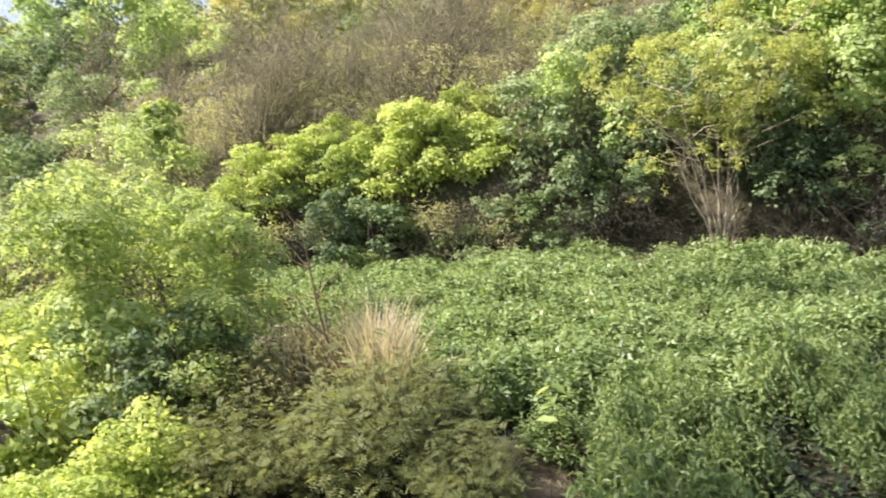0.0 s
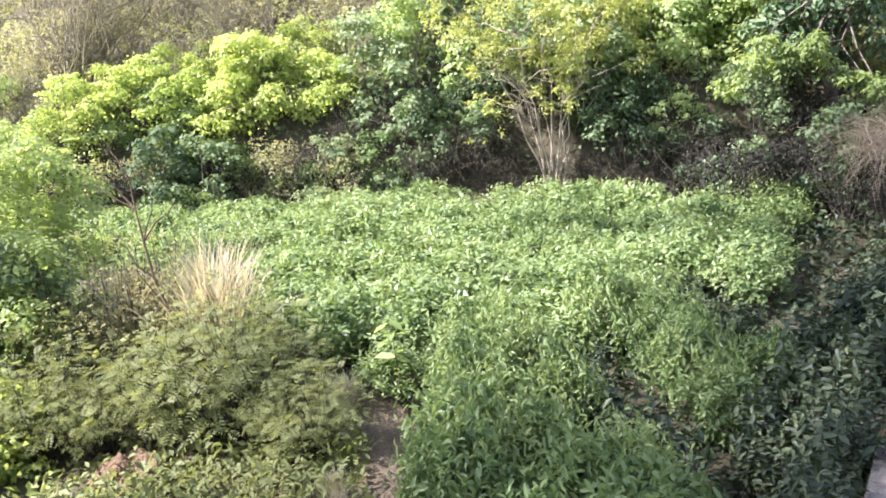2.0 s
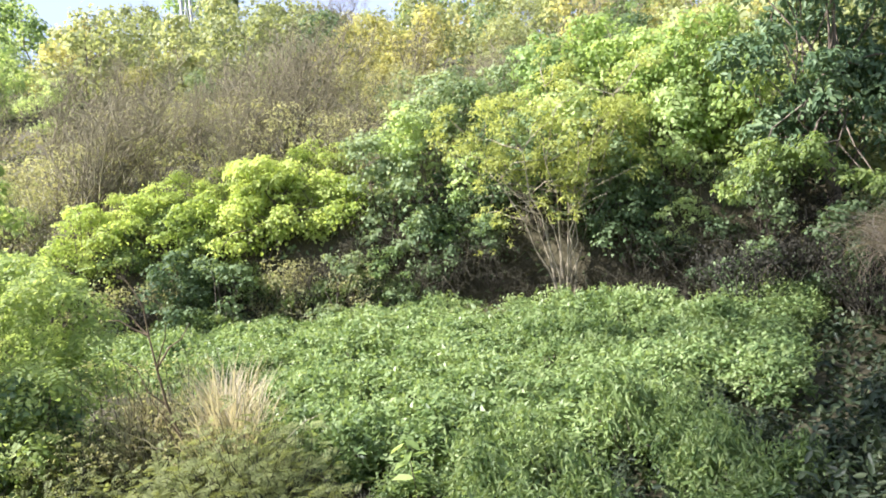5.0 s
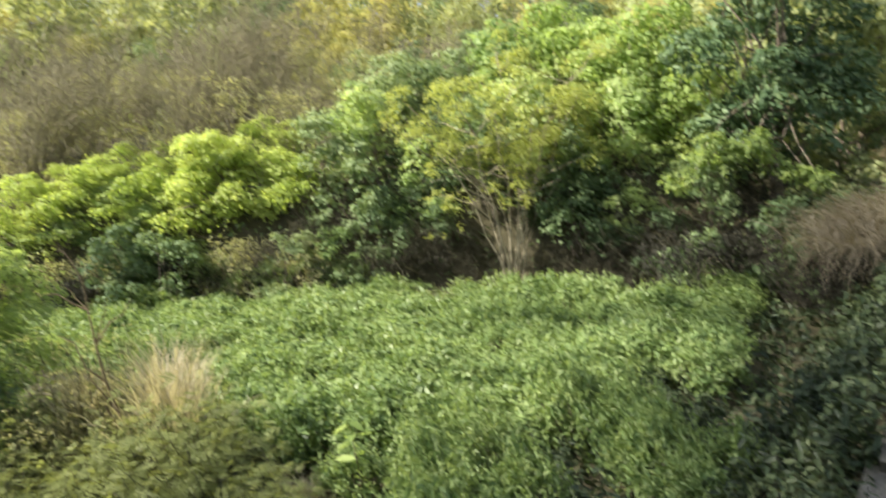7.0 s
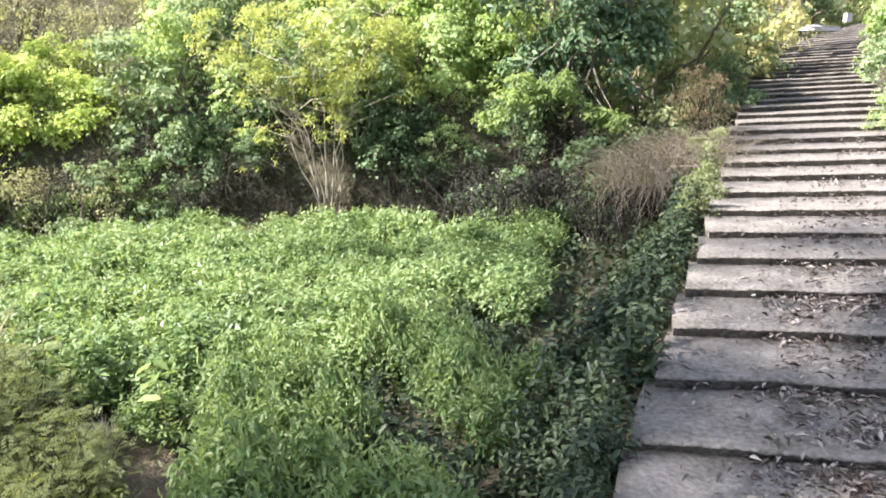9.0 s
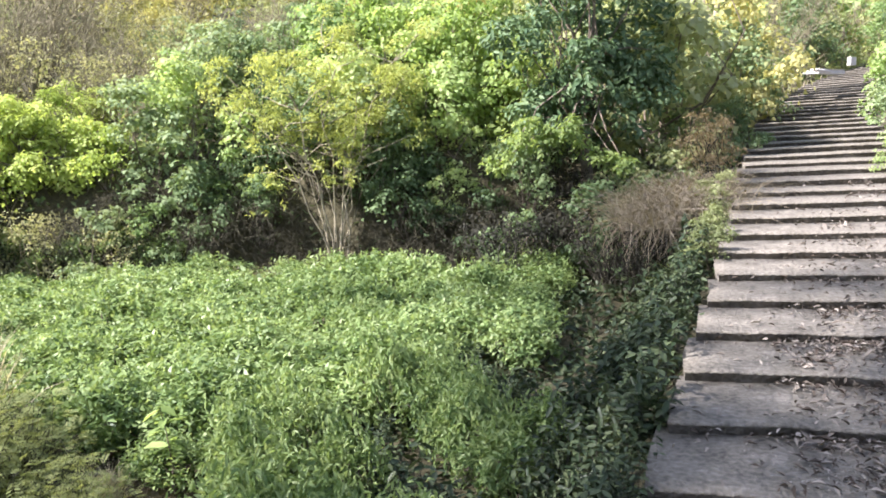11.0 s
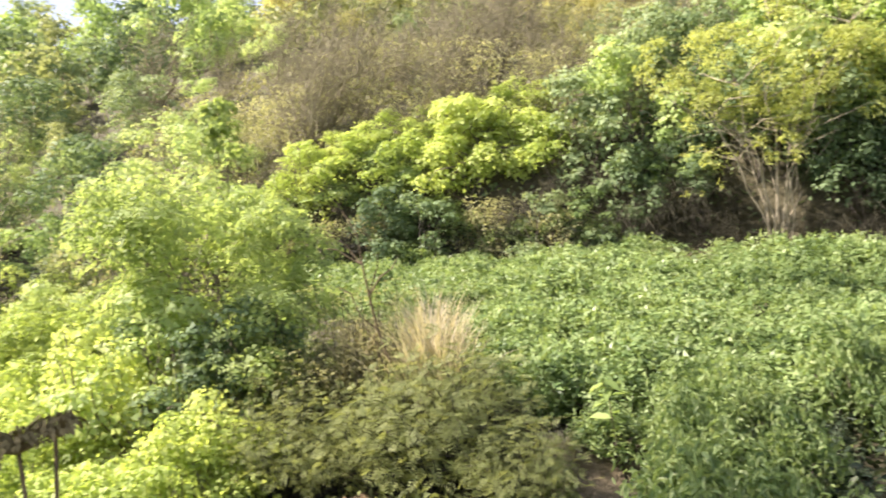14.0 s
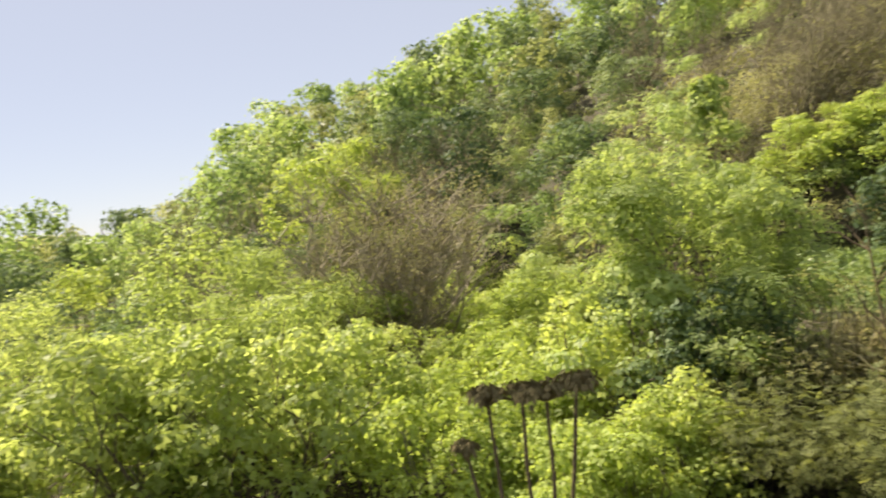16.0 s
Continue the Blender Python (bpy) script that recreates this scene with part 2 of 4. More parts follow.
def leaves(g, pos, nrm, size, shape, along=None, droop=0.25):
    """One mesh's vertices and triangles: a leaf at each place."""
    n = len(pos)
    nrm = unit(nrm)
    if along is None:
        along = g.normal(size=(n, 3))
    along = along - nrm * (along * nrm).sum(1, keepdims=True)
    along = unit(unit(along) - np.array([0, 0, droop]))
    across = unit(np.cross(nrm, along))
    nrm = np.cross(along, across)
    t, f = shape
    size = np.broadcast_to(np.asarray(size, float), (n,)) * g.uniform(0.7, 1.25, n)
    v = pos[:, None, :] + size[:, None, None] * (t[None, :, 0:1] * along[:, None, :] + t[None, :, 1:2] * across[:, None, :] + t[None, :, 2:3] * nrm[:, None, :])
    tr = f[None] + (np.arange(n) * len(t))[:, None, None]
    return v.reshape(-1, 3), tr.reshape(-1, 3)


def crown(g, blobs, n, size, shape=LEAF_2, skin=0.5, lift=0.45, jitter=0.5, puffs=6, loose=0.22):
    """Leaves over uneven clumps (x, y, z, radius): each clump breaks into flat puffs on its upper and outer side."""
    b = np.asarray(blobs, float)
    d0 = unit(g.normal(size=(len(b), puffs, 3)) + np.array([0, 0, 0.5]))
    c = (b[:, None, :3] + d0 * b[:, None, 3:4] * 0.74 * np.array([1, 1, 0.85])).reshape(-1, 3)
    pr = (b[:, None, 3] * g.uniform(0.28, 0.52, (len(b), puffs))).ravel()
    m = int(n * (1 - loose))
    pick = g.choice(len(c), m, p=pr ** 2 / (pr ** 2).sum())
    d1 = unit(g.normal(size=(m, 3)) + np.array([0, 0, 0.55]))
    p1 = c[pick] + d1 * (pr[pick] * (1 - 0.7 * skin * g.random(m) ** 1.5) * (1 + 0.16 * g.normal(size=m)))[:, None] * np.array([1.12, 1.12, 0.62])
    w = b[:, 3] ** 2
    pick = g.choice(len(b), n - m, p=w / w.sum())
    d2 = unit(g.normal(size=(n - m, 3)) + np.array([0, 0, 0.25]))
    r = b[pick, 3] * (1 - skin * g.random(n - m) ** 1.6) * (1 + 0.2 * g.normal(size=n - m))
    p2 = b[pick, :3] + d2 * r[:, None] * np.array([1, 1, 0.85])
    pos, d = np.concatenate([p1, p2]), np.concatenate([d1, d2])
    nrm = unit(d + np.array([0, 0, lift]) + jitter * g.normal(size=(n, 3)))
    return leaves(g, pos, nrm, size, shape, along=d + 0.8 * g.normal(size=(n, 3)))


def tube(pts, radii, sides=5):
    pts = np.asarray(pts, float)
    k = len(pts)
    tang = unit(np.gradient(pts, axis=0))
    ref = np.where(np.abs(tang[:, 2:3]) > 0.9, np.array([[1.0, 0, 0]]), np.array([[0, 0, 1.0]]))
    a = unit(np.cross(tang, ref))
    b = np.cross(tang, a)
    ang = np.arange(sides) * 2 * np.pi / sides
    v = pts[:, None] + np.asarray(radii)[:, None, None] * (np.cos(ang)[None, :, None] * a[:, None] + np.sin(ang)[None, :, None] * b[:, None])
    f = []
    for i in range(k - 1):
        for j in range(sides):
            p, q = i * sides + j, i * sides + (j + 1) % sides
            f += [(p, q, q + sides), (p, q + sides, p + sides)]
    return v.reshape(-1, 3), np.array(f)


def join(pieces):
    v, f, n = [], [], 0
    for a, b in pieces:
        v.append(a)
        f.append(b + n)
        n += len(a)
    return np.concatenate(v), np.concatenate(f)


def bend(g, p, q, n=4, wob=0.08):
    """A crooked way from p to q."""
    p, q = np.asarray(p, float), np.asarray(q, float)
    s = np.linspace(0, 1, n)[:, None]
    w = g.normal(size=(n, 3)) * wob * np.linalg.norm(q - p)
    w[0] = 0
    w[-1] = 0
    sag = np.array([0, 0, 1]) * (s * (1 - s)) * 0.25 * np.linalg.norm((q - p)[:2])
    return p + (q - p) * s + w + sag


def boughs(g, trunk_top, ends, r0, sides=4):
    out = []
    for e in ends:
        k = g.uniform(0.35, 1.0)
        start = np.array(trunk_top) * np.array([k, k, k])
        out.append(tube(bend(g, start, e), np.linspace(r0, r0 * 0.25, 4), sides))
    return out


def clumps(g, n, w, h, z0, r):
    """Centres of a crown's clumps in an uneven egg."""
    out = []
    for _ in range(n):
        a, u = g.uniform(0, 2 * np.pi), g.random() ** 0.5
        t = g.random()
        ww = w * math.sin(math.pi * (0.18 + 0.72 * t)) * g.uniform(0.75, 1.15)
        out.append((ww * u * math.cos(a), ww * u * math.sin(a), z0 + h * t, r * g.uniform(0.65, 1.25)))
    return out


# ---------------------------------------------------------------- lie of the land
def smooth(a, b, x):
    t = np.clip((x - a) / (b - a), 0, 1)
    return t * t * (3 - 2 * t)


STAIR_AZ = 0.411
S_DIR, S_RIGHT = (math.sin(STAIR_AZ), math.cos(STAIR_AZ)), (math.cos(STAIR_AZ), -math.sin(STAIR_AZ))
TREAD, RISE, S0, S_LEFT, S_WIDE = 0.676, 0.0612, 3.707, -0.62, 2.45
NOSE_AZ = 0.336  # the treads lie a little askew to the run of the flight
RIDGE_AZ = [-180, -110, -92, -85, -79, -72, -62, -52, -44, -35, -20, 0, 12, 20, 30, 45, 90, 180]
RIDGE_EL = [0, -2, -2.4, -0.8, 2.0, 5.8, 9.0, 10.6, 12.1, 12.8, 11.7, 10.9, 10.2, 9.2, 7.5, 8, 4, 0]
FOOT_AZ = [-180, -110, -75, -55, -45, -38, -20, 0, 10, 20, 30, 60, 180]
FOOT_D = [30, 17, 17, 16, 15.5, 15.5, 13.6, 12.6, 12.6, 15, 24, 24, 30]
BANK_Z = [0, 0, 0, 0.3, 1.0, 1.7, 1.9, 1.9, 1.6, 0.8, 0, 0, 0]
FIELD_Z = -0.75


def ground(x, y):
    x, y = np.asarray(x, float), np.asarray(y, float)
    d, az = np.hypot(x, y), np.degrees(np.arctan2(x, y))
    foot = np.interp(az, FOOT_AZ, FOOT_D)
    low = FIELD_Z - 0.055 * np.clip(d - 4, 0, 12) * smooth(-40, -62, az) + 0.02 * np.clip(-x, 0, 10) * smooth(-45, -35, az)
    z1 = low + np.interp(az, FOOT_AZ, BANK_Z) * smooth(foot - 0.3, foot + 0.9, d)
    top = 1.75 + 70 * np.tan(np.radians(np.interp(az, RIDGE_AZ, RIDGE_EL))) - 3.0
    k = np.clip((d - foot - 0.5) / (70 - foot), 0, 1) ** 0.9
    z = z1 + (np.maximum(top - z1, 0)) * k
    z = z - np.clip(d - 78, 0, 900) * 0.12 * smooth(0.2, 3, top)
    # the platform where the walker stands, and its bank
    s, l = x * S_DIR[0] + y * S_DIR[1], x * S_RIGHT[0] + y * S_RIGHT[1]
    step_z = np.clip((s - S0) / TREAD * RISE, -0.10, 2.0) - 0.19
    w = smooth(S_LEFT - 0.75, S_LEFT - 0.05, l) * (1 - smooth(30, 40, d)) * smooth(-30, -8, s + 8)
    side = np.clip(l - S_LEFT - S_WIDE, 0, 8) * 0.35
    z = z * (1 - w) + (step_z + side) * w
    p = 1 - smooth(1.7, 3.4 + 2.0 * smooth(-16, -28, az), np.hypot(x, y + 0.4))
    return z * (1 - p) + np.maximum(z, -0.12) * p


def gz(x, y):
    return float(ground(x, y))


def pol(az, d):
    return d * math.sin(radians(az)), d * math.cos(radians(az))


# the sheet of ground, out to the horizon
_az = np.radians(np.linspace(-180, 180, 241)[:-1])
_rad = np.concatenate([[0.05], np.linspace(0.5, 20, 66), np.geomspace(21, 3500, 40)])
_A, _R = np.meshgrid(_az, _rad)
_X, _Y = _R * np.sin(_A), _R * np.cos(_A)
_Z = ground(_X, _Y) + 0.03 * np.sin(_X * 2.1 + _Y) * np.cos(_Y * 1.7) * smooth(3, 6, _R)
_Z = np.where(_R > 400, np.maximum(_Z, -60), _Z)
_na = len(_az)
_f = []
for i in range(len(_rad) - 1):
    for j in range(_na):
        p, q = i * _na + j, i * _na + (j + 1) % _na
        _f += [(p, q, q + _na), (p, q + _na, p + _na)]
tagged(part("ground", quick_mesh("ground", np.stack([_X, _Y, _Z], -1).reshape(-1, 3), np.array(_f)[:, ::-1], M_SOIL, True)), "brown soil of the terrace and wooded hillside", "ground", kind="structure")


# hills far off, the haze put into their pale colour
def far_hills():
    az = np.radians(np.linspace(-150, 60, 160))
    v, f = [], []
    for k, a in enumerate(az):
        h = 22 + 26 * noise.noise((k * 0.06, 3.1, 0)) + 9 * noise.noise((k * 0.21, 8.0, 0))
        for r, z in ((1500, -90), (1750, h), (2100, -90)):
            v.append((r * math.sin(a), r * math.cos(a), z))
    for k in range(len(az) - 1):
        for j in range(2):
            p = k * 3 + j
            f += [(p, p + 3, p + 4), (p, p + 4, p + 1)]
    tagged(part("backdrop", quick_mesh("far_hills", v, f, M_HAZY_FAR, True)), "ridge of distant hills in a pale haze colour", "hills", kind="structure")


far_hills()


# ---------------------------------------------------------------- stairs
def stair_point(s, l):
    return s * S_DIR[0] + l * S_RIGHT[0], s * S_DIR[1] + l * S_RIGHT[1]


def tread_point(s, l):
    """The same measured square to the front edges of the treads."""
    c, n = math.cos(NOSE_AZ), math.sin(NOSE_AZ)
    return s * n + l * c, s * c - l * n


def step_mesh(k, wide, deep, cuts=24):
    """One slab: worn nose, uneven front edge, a little sag."""
    prof = [(0.016, -0.22), (0.014, -0.026), (0.0, -0.024), (0.002, -0.012), (0.018, -0.003), (0.06, 0.001), (deep * 0.5, -0.006), (deep + 0.10, -0.016), (deep + 0.10, -0.22)]
    v, f = [], []
    for i in range(cuts + 1):
        l = wide * i / cuts
        wob = 0.026 * noise.noise((l * 1.7, k * 3.3, 0.5)) + 0.016 * noise.noise((l * 7.0, k * 5.1, 2.5))
        dip = 0.010 * noise.noise((l * 2.3, k * 1.9, 7.5))
        for j, (a, z) in enumerate(prof):
            front = 1.0 if j < 6 else 0.0
            side = 0.05 * noise.noise((a * 3.1, k * 2.7, 5.5)) if i == 0 else 0.0
            v.append((l + side, a + wob * front, z + (dip if j > 0 else 0) + 0.005 * noise.noise((l * 9, a * 9, k))))
    p = len(prof)
    for i in range(cuts):
        for j in range(p):
            a, b = i * p + j, i * p + (j + 1) % p
            f += [(a, b, b + p), (a, b + p, a + p)]
    for e in (0, cuts):
        ring = [e * p + j for j in range(p)]
        f += [(ring[0], ring[j], ring[j + 1]) if e else (ring[0], ring[j + 1], ring[j]) for j in range(1, p - 1)]
    return quick_mesh("step", v, np.array(f)[:, ::-1], M_STEP)


SLIM = (LEAF_2[0] * np.array([1, 0.66, 1.5]), LEAF_2[1])


def stairs():
    g = np.random.default_rng(3)
    top = root("staircase", "weathered grey concrete steps littered with dead leaves", "stairs")
    top["kind"] = "structure"
    x, y = tread_point(S0, -0.36)
    z = 0.0
    for k in range(44):
        a = NOSE_AZ + 0.016 * max(0, k - 20)
        run = NOSE_AZ + 0.081 + 0.014 * max(0, k - 17)
        wide = (2.75 if k < 3 else 2.45 if k < 9 else 2.15) + 0.06 * noise.noise((k * 0.9, 1, 1))
        off = 0.05 * noise.noise((k * 1.3, 4, 4)) - 0.05 * max(0, 1 - k / 3)
        m = Matrix(((math.cos(a), math.sin(a), 0, x + off * math.cos(a)), (-math.sin(a), math.cos(a), 0, y - off * math.sin(a)), (0, 0, 1, z), (0, 0, 0, 1)))
        m = m @ pose(0, 0, 0, g.uniform(-0.25, 0.4), g.uniform(-0.25, 0.25), 0)
        ob = part("step", step_mesh(k, wide, TREAD), top)
        ob.matrix_basis = m
        x, y, z = x + TREAD * math.sin(run) / math.cos(run - a), y + TREAD * math.cos(run) / math.cos(run - a), z + RISE
    # the landing below the first step
    v, f = [], []
    n = 24
    for i in range(n + 1):
        for j in range(n + 1):
            l, s = -0.46 + 3.6 * i / n, S0 + 0.08 - 6.0 * j / n
            px, py = tread_point(s, l)
            v.append((px, py, -RISE + 0.008 * noise.noise((l * 2, s * 2, 3))))
    for i in range(n):
        for j in range(n):
            p = i * (n + 1) + j
            f += [(p, p + 1, p + n + 2), (p, p + n + 2, p + n + 1)]
    me = quick_mesh("landing", v, f, M_STEP)
    ob = part("landing", me, top)
    mod = ob.modifiers.new("thick", "SOLIDIFY")
    mod.thickness, mod.offset = 0.2, -1
    # fallen leaves, thicker on the lower steps and towards the far side, drifted against the risers
    pos, size = [], []
    while len(pos) < 17000:
        s, l = S0 - 2.5 + 10 * g.random() ** 1.5, -0.3 + 3.0 * g.random()
        k = max(math.floor((s - S0) / TREAD), -1)
        q = (s - S0) / TREAD - k
        l += 0.055 * k
        heap = noise.noise((s * 1.9, l * 1.5, 6)) + 0.5 * noise.noise((s * 4.1, l * 4.1, 2))
        dense = (0.03 + 0.97 * smooth(0.25, 1.1, l - 0.055 * k + 0.3)) * (1 - 0.9 * smooth(4.6, 8.6, s)) * (0.2 + 0.8 * smooth(-0.1, 0.3, heap)) * (0.55 + 0.45 * smooth(0.55, 0.95, q))
        if g.random() > dense or not 0.06 < q < 0.98:
            continue
        px, py = tread_point(s, l)
        pos.append((px, py, k * RISE + 0.010 + 0.022 * g.random()))
        size.append(0.014 + 0.066 * g.random() ** 2.4)
    pos = np.array(pos)
    nrm = np.array([0, 0, 1.0]) + 0.34 * g.normal(size=pos.shape)
    v, f = leaves(g, pos, nrm, np.array(size), SLIM, droop=0.0)
    tagged(part("leaf_litter", quick_mesh("leaf_litter", v, f, M_LITTER)), "dead brown and bleached leaves fallen on the steps", "leaf litter", kind="stuff")


stairs()

# ---------------------------------------------------------------- plants: one function a kind
MADE = {}


TEA_LEAF = (LEAF_4[0] * np.array([1, 0.8, 1.2]), LEAF_4[1])


def tea_bush(g, n, size, shape):
    r = root("tea_bush", "clipped tea bush with glossy green leaves", "tea bush", "tea bushes of the terrace field")
    bl = []
    for _ in range(15):
        a, u = g.uniform(0, 2 * np.pi), 0.36 * math.sqrt(g.random())
        bl.append((u * math.cos(a), u * math.sin(a), 0.45 - 1.7 * u * u + g.uniform(-0.09, 0.09), g.uniform(0.10, 0.17)))
    bl += [(g.uniform(-0.3, 0.3), g.uniform(-0.3, 0.3), 0.14, 0.17) for _ in range(4)]
    old = crown(g, bl, n, size, shape, skin=0.5, lift=0.35, jitter=0.6, puffs=5)
    # young shoots standing up above the cut, leaf over leaf
    pos, al = [], []
    for _ in range(n // 11):
        a, u = g.uniform(0, 2 * np.pi), 0.42 * math.sqrt(g.random())
        foot = np.array((u * math.cos(a), u * math.sin(a), 0.48 - 1.7 * u * u))
        top = foot + np.array((g.normal() * 0.04, g.normal() * 0.04, g.uniform(0.07, 0.23)))
        for k in range(5):
            pos.append(foot + (top - foot) * k / 4)
            b = k * 2.4 + a
            al.append((math.cos(b), math.sin(b), 0.35 + 0.28 * k))
    pos, al = np.array(pos), np.array(al)
    young = leaves(g, pos, np.array([0, 0, 0.7]) + 0.6 * g.normal(size=pos.shape), size * 0.95, shape, along=al, droop=-0.05)
    me = quick_mesh("tea_foliage", *join([old, young]), M_TEA)
    me.materials.append(M_SHOOT)
    me.polygons.foreach_set("material_index", np.repeat(np.array([0, 1], np.int32), [len(old[1]), len(young[1])]))
    part("foliage", me, r)
    st = [tube(bend(g, (0, 0, -0.1), (g.uniform(-0.28, 0.28), g.uniform(-0.28, 0.28), 0.36)), np.linspace(0.012, 0.005, 4), 4) for _ in range(8)]
    part("branchwork", quick_mesh("tea_branchwork", *join(st), M_BARK), r)
    return r


def tree(g, name, label, category, group, leaf_m, bark_m, h, w, n, size, shape=LEAF_2, blobs=16, r=0.75, z0=0.3, bole=0.09, lift=0.45):
    """A tapered trunk with limbs, and an uneven crown."""
    t = root(name, label, category, group)
    bl = clumps(g, blobs, w, h * (1 - z0) * 0.92, h * z0, r)
    part("crown", quick_mesh("crown", *crown(g, bl, n, size, shape, lift=lift, skin=0.35, jitter=0.25, loose=0.34), leaf_m), t)
    top = (g.uniform(-0.15, 0.15) * h, g.uniform(-0.15, 0.15) * h, h * 0.72)
    tr = [tube(bend(g, (0, 0, -0.4), top, 6, 0.03), np.linspace(bole, bole * 0.35, 6), 7)]
    part("trunk", quick_mesh("trunk", *join(tr + boughs(g, top, [b[:3] for b in bl], bole * 0.25)), bark_m, True), t)
    return t


def thicket(g, label, leaf_m, h, w, stems, n, size, slant=1.2, twig_m=None):
    """Bare thin boughs that fan out from the foot, with a few leaves at the tips."""
    t = root("bare_tree", label, "bare tree", "leafless trees on the slope")
    tubes, tips = [], []
    for _ in range(stems):
        a, lean = g.uniform(0, 2 * np.pi), g.uniform(0.1, 1.0) * w
        b = (g.uniform(-0.15, 0.15) * w, g.uniform(-0.15, 0.15) * w, -0.3)
        e = np.array((slant + lean * math.cos(a), lean * math.sin(a), h * g.uniform(0.7, 1.0) * (1 - 0.25 * lean / w)))
        way = bend(g, b, e, 6, 0.04)
        tubes.append(tube(way, np.linspace(0.024, 0.007, 6), 3))
        for _k in range(7):
            i = g.integers(2, 6)
            q = way[i] + np.array((g.normal() * 0.35, g.normal() * 0.35, g.uniform(0.15, 0.7))) * h * 0.22
            tubes.append(tube(bend(g, way[i], q, 3, 0.06), (0.010, 0.007, 0.004), 3))
            tips.append(q)
            for _j in range(2):
                q2 = q + np.array((g.normal() * 0.2, g.normal() * 0.2, g.uniform(0.0, 0.35))) * h * 0.2
                tubes.append(tube(np.array([(way[i] + q) / 2, q2]), (0.006, 0.003), 3))
                tips.append(q2)
    part("branchwork", quick_mesh("branchwork", *join(tubes), twig_m or M_TWIG), t)
    tips = np.array(tips)
    pk = tips[g.integers(0, len(tips), n)] + g.normal(size=(n, 3)) * 0.12
    part("thin_foliage", quick_mesh("sparse_leaves", *leaves(g, pk, g.normal(size=(n, 3)) + np.array([0, 0, 0.6]), size, LEAF_2), leaf_m), t)
    return t


def shrub(g, name, label, group, leaf_m, h, w, n, size, shape=LEAF_2, twigs=14, twig_m=None, blobs=12, r=0.33):
    t = root(name, label, "shrub", group)
    bl = clumps(g, blobs, w, h * 0.75, h * 0.22, r)
    part("foliage", quick_mesh("foliage", *crown(g, bl, n, size, shape, skin=0.6, jitter=0.34, puffs=5, loose=0.3), leaf_m), t)
    tw = []
    for k in range(twigs):
        b = bl[k % len(bl)]
        e = np.array(b[:3]) + unit(g.normal(size=3) + np.array([0, 0, 0.9])) * b[3] * g.uniform(0.5, 1.25)
        tw.append(tube(bend(g, (g.uniform(-0.1, 0.1), g.uniform(-0.1, 0.1), -0.25), e, 5, 0.07), np.linspace(0.014, 0.004, 5), 4))
    part("branchwork", quick_mesh("twigs", *join(tw), twig_m or M_BARK), t)
    return t


def spray_shrub(g, h, w, sprays, n, mat, name, label, group, size=0.048, shape=SLIM):
    """Many thin twigs that arch up and out, set with small leaves along their upper part."""
    t = root(name, label, "shrub", group)
    tw, pos, al = [], [], []
    per = n // sprays
    for _ in range(sprays):
        a, u = g.uniform(0, 2 * np.pi), g.random() ** 0.55
        e = np.array((w * u * math.cos(a), w * u * math.sin(a), h * (1 - 0.55 * u * u) * g.uniform(0.55, 1.18)))
        b = np.array((e[0] * 0.25 + g.normal() * 0.06, e[1] * 0.25 + g.normal() * 0.06, -0.2))
        way = bend(g, b, e, 7, 0.05)
        tw.append(tube(way, np.linspace(0.007, 0.002, 7), 3))
        q = 2.2 + 3.8 * g.random(per) ** 0.8
        i = np.minimum(q.astype(int), 5)
        p = way[i] + (way[i + 1] - way[i]) * (q - i)[:, None]
        off = g.normal(size=(per, 3)) * np.array([0.042, 0.042, 0.036])
        pos.append(p + off)
        al.append(off + (e - b) * 0.06)
    pos, al = np.concatenate(pos), np.concatenate(al)
    part("foliage", quick_mesh("foliage", *leaves(g, pos, np.array([0, 0, 1.0]) + 0.38 * g.normal(size=pos.shape), size, shape, along=al, droop=0.1), mat), t)
    part("branchwork", quick_mesh("twigs", *join(tw), M_SHADED_BROWN), t)
    return t


def weed(g, h, n_st):
    t = root("tall_weed", "tall broad-leaved weed beside the steps, dark green deepened for shade", "weed", "weeds along the staircase")
    pos, al = [], []
    for _ in range(n_st):
        e = np.array((g.normal() * 0.16, g.normal() * 0.16, h * g.uniform(0.7, 1.0)))
        way = bend(g, (g.uniform(-0.1, 0.1), g.uniform(-0.1, 0.1), -0.15), e, 9, 0.03)
        part("stem", quick_mesh("weed_stem", *tube(way[::2], np.linspace(0.006, 0.003, 5), 3), M_SHADED_BROWN), t)
        for i in range(2, 9):
            a = i * 1.9 + g.uniform(0, 1)
            for k in range(3):
                pos.append(way[i])
                al.append((math.cos(a + k * 2.1), math.sin(a + k * 2.1), g.uniform(0.0, 0.6)))
    pos, al = np.array(pos), np.array(al)
    part("foliage", quick_mesh("shade_dark_weed_leaves", *leaves(g, pos, np.array([0, 0, 1.0]) + 0.45 * g.normal(size=pos.shape), 0.128, LEAF_4, along=al, droop=0.3), M_SHADED_WEED), t)
    return t


def tuft(g, name, label, mat, n, h, w, lean=0.5, shape=BLADE):
    t = root(name, label, "grass tuft", "grass tufts by the field")
    p = np.concatenate([g.normal(size=(n, 2)) * w, np.full((n, 1), -0.1)], 1)
    al = np.concatenate([g.normal(size=(n, 2)) * lean, np.ones((n, 1))], 1)
    nr = np.concatenate([g.normal(size=(n, 2)), np.full((n, 1), 0.35 if shape is BLADE else 1.3)], 1)
    part("clump", quick_mesh("blades", *leaves(g, p, nr, h, shape, along=al, droop=0.0), mat), t)
    return t


